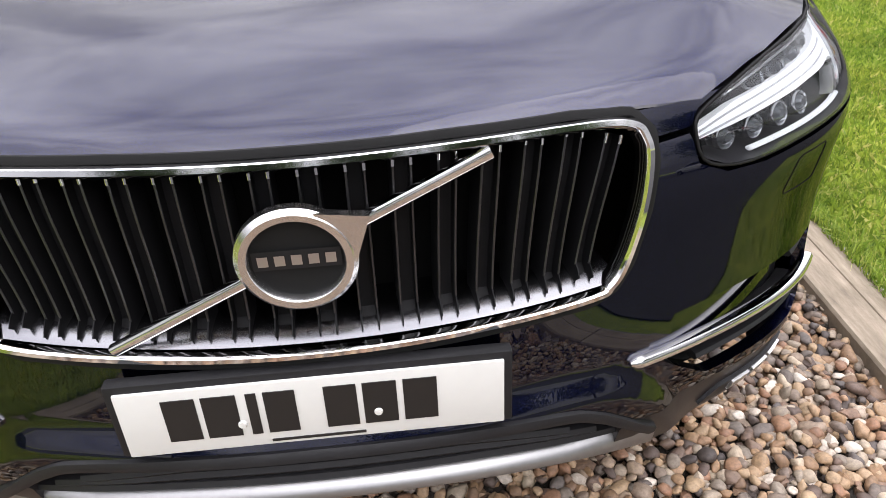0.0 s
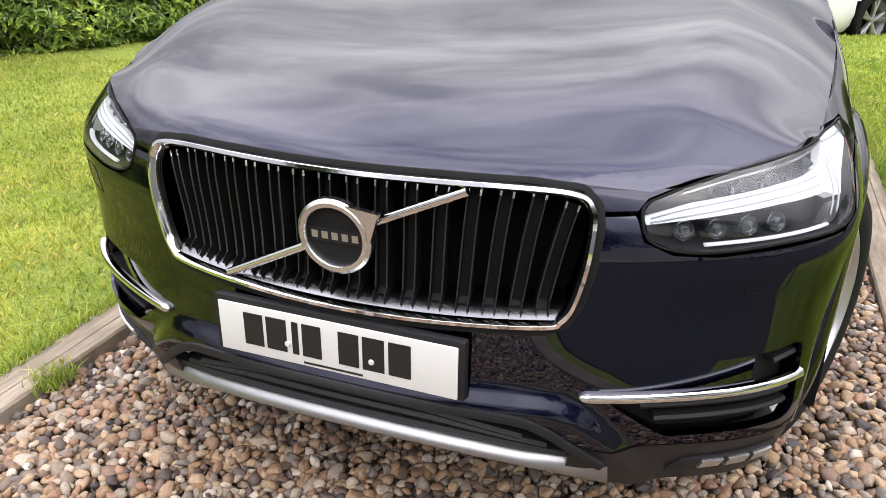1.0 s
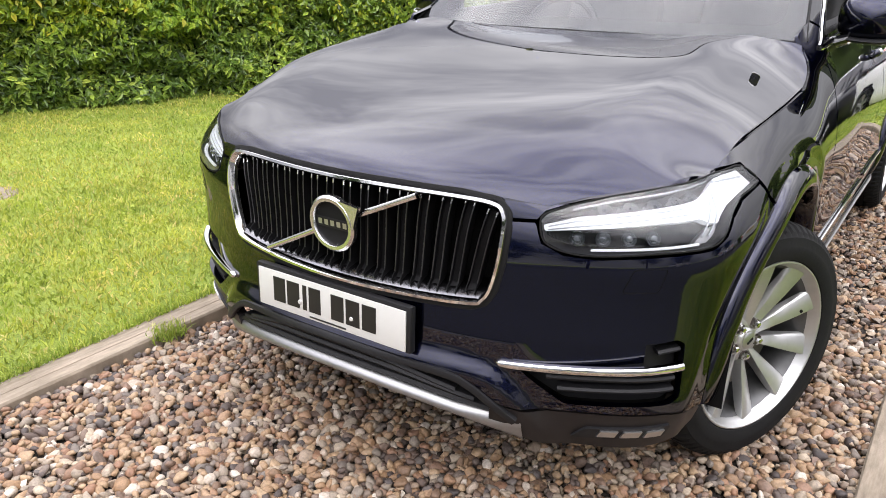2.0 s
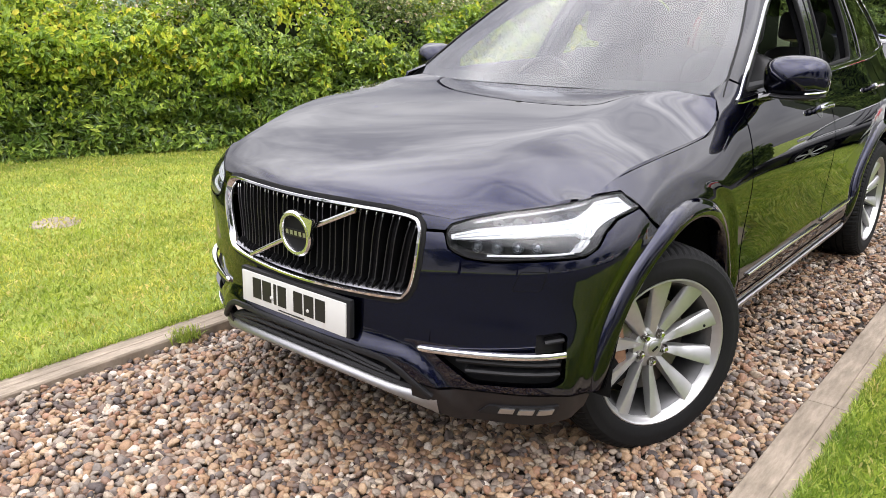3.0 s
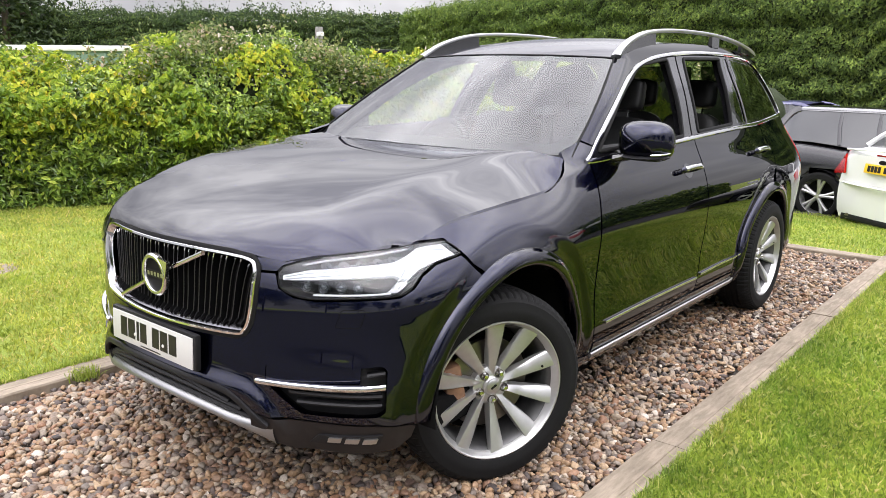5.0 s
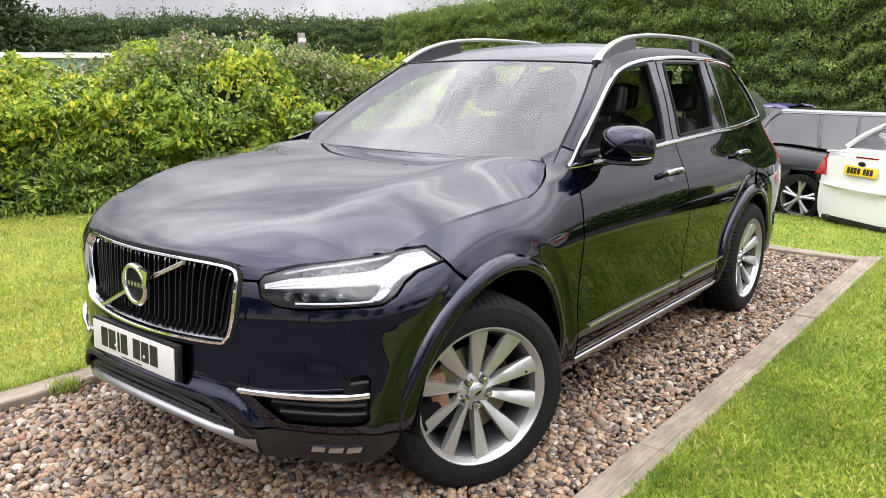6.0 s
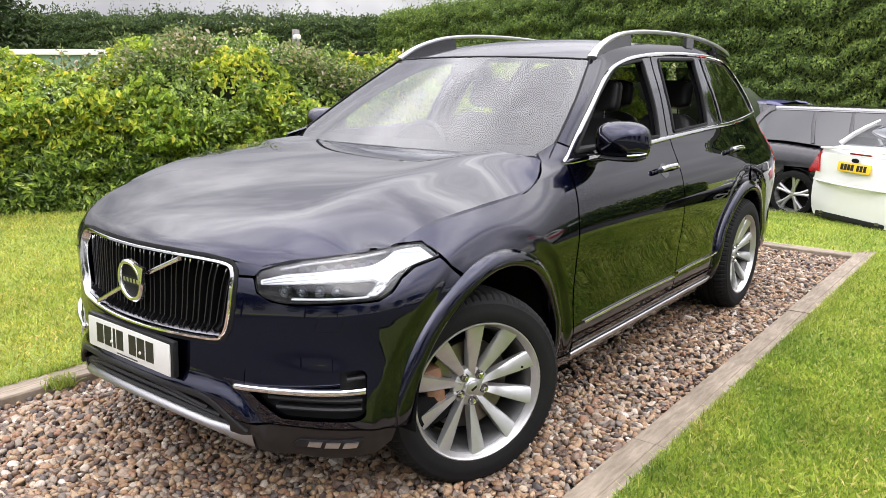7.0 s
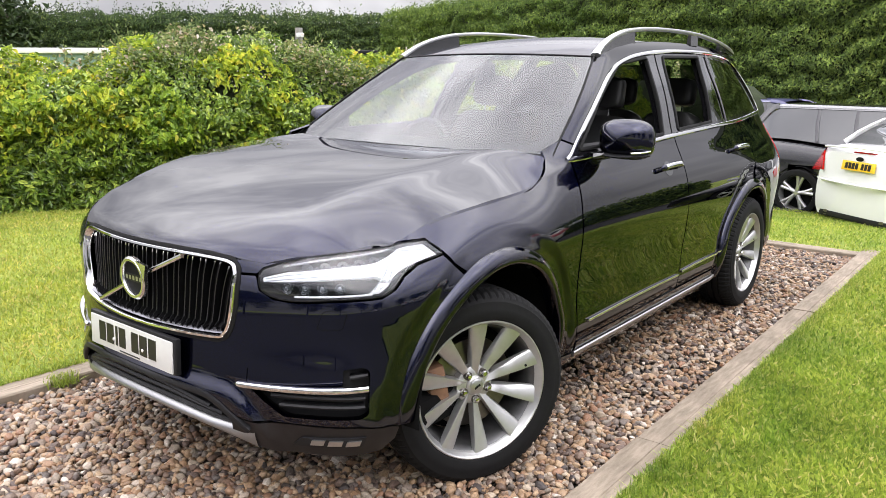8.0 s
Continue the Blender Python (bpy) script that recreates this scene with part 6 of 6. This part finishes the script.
for k in (1, -1):
    mirror = new("door_mirror")
    mirror.parent = car
    mirror["label"] = "navy door mirror with a clear indicator strip"
    g = []
    for t in np.linspace(0, 1, 13):
        a = math.sin(t * math.pi) ** .42 if 0 < t < 1 else .02
        yy = .885 + .18 * t
        r = ring(26, .127, .084, 2.8) * a
        g.append([(k * (.955 + q[0] + .015 * (t - .5)), yy, 1.222 + q[1] - .02 * t + (.014 if q[1] > 0 else 0) * a) for q in r])
    solid("mirror_shell", skin(g, wrap_v=True, caps=True), M_NAVY, mirror)
    g = [[(k * x, y + q[0], z + q[1]) for q in ring(14, .055, .022)] for x, y, z in ((.80, .90, 1.135), (.845, .93, 1.138), (.88, .96, 1.150))]
    solid("mirror_arm", skin(g, wrap_v=True, caps=True), M_GLOSS, mirror)
    p = bez([(k * .885, .935, 1.150), (k * .945, .925, 1.146), (k * 1.015, .935, 1.150), (k * 1.055, .97, 1.158)], 6)
    solid("mirror_base", sweep(p, ring(10, .04, .010), (0, 0, 1)), M_PLASTIC, mirror)
    p = bez([(k * 1.015, .895, 1.165), (k * 1.055, .916, 1.169), (k * 1.075, .955, 1.174)], 6)
    solid("indicator", sweep(p, ring(8, .005, .005), (0, 0, 1)), M_REFLECT, mirror)
    solid("mirror_glass", block(k * .95, 1.052, 1.212, .19, .006, .11, .002), M_CHROME, mirror)

# roof rails, wipers, sensor box
for k in (1, -1):
    yy = np.array([1.268, 1.32, 1.40, 1.52, 1.70, 2.0, 2.4, 2.75, 3.05, 3.26, 3.38, 3.46])
    zz = np.array([1.592, 1.622, 1.660, 1.698, 1.733, 1.757, 1.766, 1.760, 1.738, 1.712, 1.690, 1.672])
    xx = np.array([.628, .618, .61, .60, .592, .588, .586, .584, .582, .578, .574, .57])
    path = bez(np.stack([k * xx, yy, zz], -1), 4)
    rail = solid("roof_rail", sweep(path, ring(12, .020, .011, 2.6), (0, 0, 1), scale=np.interp(np.linspace(0, 1, len(path)), [0, .12, .9, 1], [1.25, 1, 1, .5])), M_SATIN, car, "satin silver raised roof rail")[0]
    for y0, y1 in ((1.31, 1.76), (2.58, 2.70), (3.12, 3.43)):
        ys = np.linspace(y0, y1, 9)
        g = []
        for y in ys:
            zt = float(np.interp(y, yy, zz)) - .006
            zb = float(ROOF_Z(y)) - .01
            xm = float(np.interp(y, yy, xx))
            zb = min(zb, zt - .004)
            g.append([(k * (xm + dx), y, z) for dx, z in ((.013, zb), (.010, zt), (-.010, zt), (-.013, zb))])
        solid("rail_foot", skin(g, wrap_v=True, caps=True), M_GLOSS, rail)
for x0, x1, v0 in ((-.62, .02, .0),):
    a = [screen(x0 / .78, v0)[0] + (0, -.03, -.03), screen((x0 + x1) / 2 / .78, v0 + .02)[0] + (0, -.03, -.026), screen(x1 / .78, v0 - .02)[0] + (0, -.03, -.03)]
    wp = solid("wiper", sweep(bez(a, 10), ring(8, .007, .009), (0, -.4, 1)), M_PLASTIC, car, "black wiper lying at the foot of the windscreen")[0]
p, n = along(hood, [(-.40, .440), (-.33, .415), (-.24, .385), (-.12, .350)], 8, False, -.001)
solid("bonnet_recess", sweep(p, ring(8, .006, .002), n, scale=np.linspace(1.2, .15, len(p))), M_DARK, car, "tapering dark line at the bonnet's rear edge")
p, n = along(screen, [(-.96, .0), (-.5, .0), (0, .0), (.5, .0), (.96, .0)], 10, False, .0)
solid("scuttle", sweep(p + (0, -.03, -.03), ring(8, .05, .008), (0, -.3, 1)), M_PLASTIC, car)
q = rounded([(-.13, .985), (.13, .985), (.10, .82), (.05, .79), (-.05, .79), (-.10, .82)], .03, 4)
v, f, n = sheet(screen, q, res=.04, depth=.04, gap=0, lift=-.010, aspect=.7)
part("sensor_box", mesh("sensor_box", v, f, n), M_TRIM, car, "grey sensor cover behind the windscreen")

# cabin
dash = [[(x, y, z) for y, z in ((.50, 1.08), (.62, 1.135), (.80, 1.15), (.98, 1.12), (1.04, 1.0), (1.02, .72))] for x in np.linspace(-.78, .78, 24)]
for row in dash:
    hump = math.exp(-((row[0][0] + .38) / .16) ** 2) * .03
    for i in (2, 3):
        row[i] = (row[i][0], row[i][1], row[i][2] + hump)
solid("dashboard", skin(dash), M_TRIM, car, "dark dashboard")
wheel_m = pose(-.38, 1.14, 1.07, 66, 0, 0)
t = np.linspace(0, 2 * np.pi, 40, endpoint=False)
steer = new("steering_wheel")
steer.parent = car
solid("wheel_rim", sweep(np.stack([.185 * np.cos(t), .185 * np.sin(t), 0 * t], -1), ring(8, .016), closed=True), M_LEATHER, steer, m=wheel_m)
solid("wheel_hub", block(0, 0, -.01, .16, .12, .05, .02), M_TRIM, steer, m=wheel_m)
for a in (0, 180, 270):
    solid("wheel_spoke", block(.12 * math.cos(radians(a)), .12 * math.sin(radians(a)), 0, .13 if a != 270 else .04, .035 if a != 270 else .13, .015, .005), M_TRIM, steer, m=wheel_m)


def seat(x, y, back_z=.62, width=.52):
    st = new("seat")
    st.parent = car
    st["label"] = "black leather seat with a headrest"

    def pad(nm, path, w, th, power=3.2):
        g = []
        pth = bez(path, 5)
        d = np.gradient(pth, axis=0)
        for i, (o, dd) in enumerate(zip(pth, d)):
            e = i / (len(pth) - 1)
            k = (1 - abs(2 * e - 1) ** 6 * .35)
            nrm = np.array((0, -dd[2], dd[1])) / (np.linalg.norm(dd) + 1e-9)
            g.append([o + (q[0] * k, 0, 0) + nrm * q[1] for q in ring(20, w, th, power)])
        solid(nm, skin(g, wrap_v=True, caps=True), M_LEATHER, st)
    pad("cushion", [(x, y - .50, .62), (x, y - .25, .64), (x, y, .62)], width / 2, .085)
    pad("backrest", [(x, y, .62), (x, y + .08, .85), (x, y + .17, 1.10), (x, y + .22, 1.26)], width / 2, .075)
    pad("headrest", [(x, y + .225, 1.315), (x, y + .24, 1.40), (x, y + .25, 1.49)], .135, .05)
    for dx in (-.05, .05):
        solid("headrest_post", sweep(np.array([(x + dx, y + .22, 1.22), (x + dx, y + .235, 1.36)]), ring(6, .006)), M_CHROME, st)


for x in (-.38, .38):
    seat(x, 1.62)
for x in (-.42, 0, .42):
    seat(x, 2.62, width=.42)
solid("rear_view_mirror", block(0, 1.13, 1.515, .25, .035, .075, .015, (12, 0, 0)), M_PLASTIC, car)
solid("headliner", skin([[(a * .56, y, float(ROOF_Z(y)) - .02 + .02 * (1 - a * a)) for a in np.linspace(-1, 1, 9)] for y in (1.3, 1.8, 2.4, 3.0, 3.6)]), M_TRIM, car)
for k in (1, -1):
    solid("door_card", skin([[(k * (half_width(np.array(y), np.array(z)) - .06), y, z) for z in (.45, .7, .95, 1.10, 1.17, 1.188 + .03 * ease((y - 1.0) / 1.8))] for y in (.8, 1.3, 1.8, 2.3, 2.8)]), M_TRIM, car)


# wheels
def road_wheel(steer_deg, x, y, k):
    """A ten-spoke wheel; k is 1 for one side of the car, -1 for the other."""
    w = new("wheel")
    w.parent = car
    w["label"] = "black tyre on a silver ten-spoke alloy wheel"
    w.matrix_basis = pose(x * k, y, AXLE_Z, 0, 0, steer_deg + (0 if k > 0 else 180))
    if "wheel" in WHEEL_MESH:
        for nm, me, mt, lb in WHEEL_MESH["wheel"]:
            part(nm, me, mt, w, lb)
        return
    kept = []

    def add(nm, vf, mt, lb="", sharp=35):
        ob = solid(nm, vf, mt, w, lb, sharp=sharp)[0]
        kept.append((nm, ob.data, mt, lb))
    n = 300
    prof = [(.247, -.10), (.262, -.112), (.295, -.118), (.330, -.115), (.352, -.105), (.366, -.086), (.3705, -.062), (.3715, -.042), (.363, -.041), (.363, -.034), (.3715, -.033), (.372, -.006),
            (.363, -.005), (.363, .005), (.372, .006), (.3715, .033), (.363, .034), (.363, .041), (.3715, .042), (.3705, .062), (.366, .086), (.352, .105), (.340, .111), (.338, .1135), (.330, .115),
            (.312, .1178), (.308, .119), (.295, .1185), (.280, .1165), (.270, .113), (.266, .107), (.262, .095)]
    pr = np.array(prof)
    g = []
    for i in range(n):
        a = 2 * np.pi * i / n
        r = pr[:, 0].copy()
        if i % 4 == 0:
            r -= np.where((np.abs(pr[:, 1]) > .050) & (np.abs(pr[:, 1]) < .11) & (r > .345), .0065, 0)
        g.append(np.stack([pr[:, 1], r * np.cos(a), r * np.sin(a)], -1))
    add("tyre", skin(np.array(g), wrap_u=True), M_RUBBER, "black road tyre", 25)
    add("rim", lathe([(.2665, .098), (.2675, .106), (.2655, .1115), (.2615, .112), (.257, .108), (.2545, .100), (.250, .094), (.244, .080)], 96), M_ALLOY)
    add("barrel", lathe([(.245, .080), (.236, .070), (.225, .03), (.215, -.05), (.225, -.09), (.249, -.10)], 64), M_BARREL)
    for i in range(10):
        a0 = radians(36 * i + 20)
        rows = []
        for r, wd, xf, th, sk in ((.036, .010, .046, .030, 0), (.064, .0125, .052, .036, 0), (.11, .0185, .062, .036, .001), (.15, .0235, .072, .032, .002), (.19, .0285, .081, .028, .003), (.222, .0320, .088, .024, .004), (.250, .0345, .093, .018, .004)):
            sec = [(-wd, xf - th), (-wd * .99, xf - .006), (-wd * .93, xf + .002), (-wd * .80, xf + .0025), (wd * .72, xf - .007), (wd * .93, xf - .013), (wd, xf - th)]
            rows.append([(xx, r * math.cos(a0) - (u + sk) * math.sin(a0), r * math.sin(a0) + (u + sk) * math.cos(a0)) for u, xx in sec])
        add("spoke", skin(rows, wrap_v=True, caps=True), M_ALLOY)
    add("hub", lathe([(.0001, .060), (.030, .060), (.035, .057), (.039, .049), (.060, .047), (.074, .040), (.078, .0)], 40), M_ALLOY)
    add("hub_cap", lathe([(.0001, .066), (.022, .0655), (.028, .062), (.030, .056)], 30), M_SATIN, "round grey hub cap")
    add("cap_mark", block(.0665, 0, 0, .002, .026, .008, 0, (32, 0, 0)), M_SEAL)
    for i in range(5):
        a = radians(72 * i + 56)
        o = np.array((0, .054 * math.cos(a), .054 * math.sin(a)))
        v, f = lathe([(.0001, .068), (.0085, .067), (.0105, .063), (.0105, .040)], 6)
        add("wheel_bolt", (v + o, f), M_CHROME)
        v, f = lathe([(.0115, .050), (.0160, .056), (.018, .040)], 16)
        add("bolt_seat", (v + o, f), M_DISC)
    add("valve", sweep(np.array([(.07, .205, .06), (.088, .196, .058)]), ring(8, .005)), M_RUBBER)
    add("brake_disc", lathe([(.07, .012), (.10, .014), (.172, .012), (.172, -.012), (.10, -.012)], 48), M_DISC)
    v, f = block(0, 0, 0, .10, .16, .075, .015)
    tm = pose(.005, -.02, 0) @ pose(0, -.135, .02, 12, 0, 0) @ pose(0, 0, 0, 90, 0, 0)
    add("brake_caliper", (np.array([tm @ Vector(q) for q in v]), f), M_RUST, "rusty brown brake caliper")
    add("backing_plate", lathe([(.0001, -.03), (.20, -.03), (.21, -.06)], 40), M_DARK)
    WHEEL_MESH["wheel"] = kept


WHEEL_MESH = {}
for k in (1, -1):
    road_wheel(-24, .839, -.024, k)
    road_wheel(0, .838, 2.984, k)
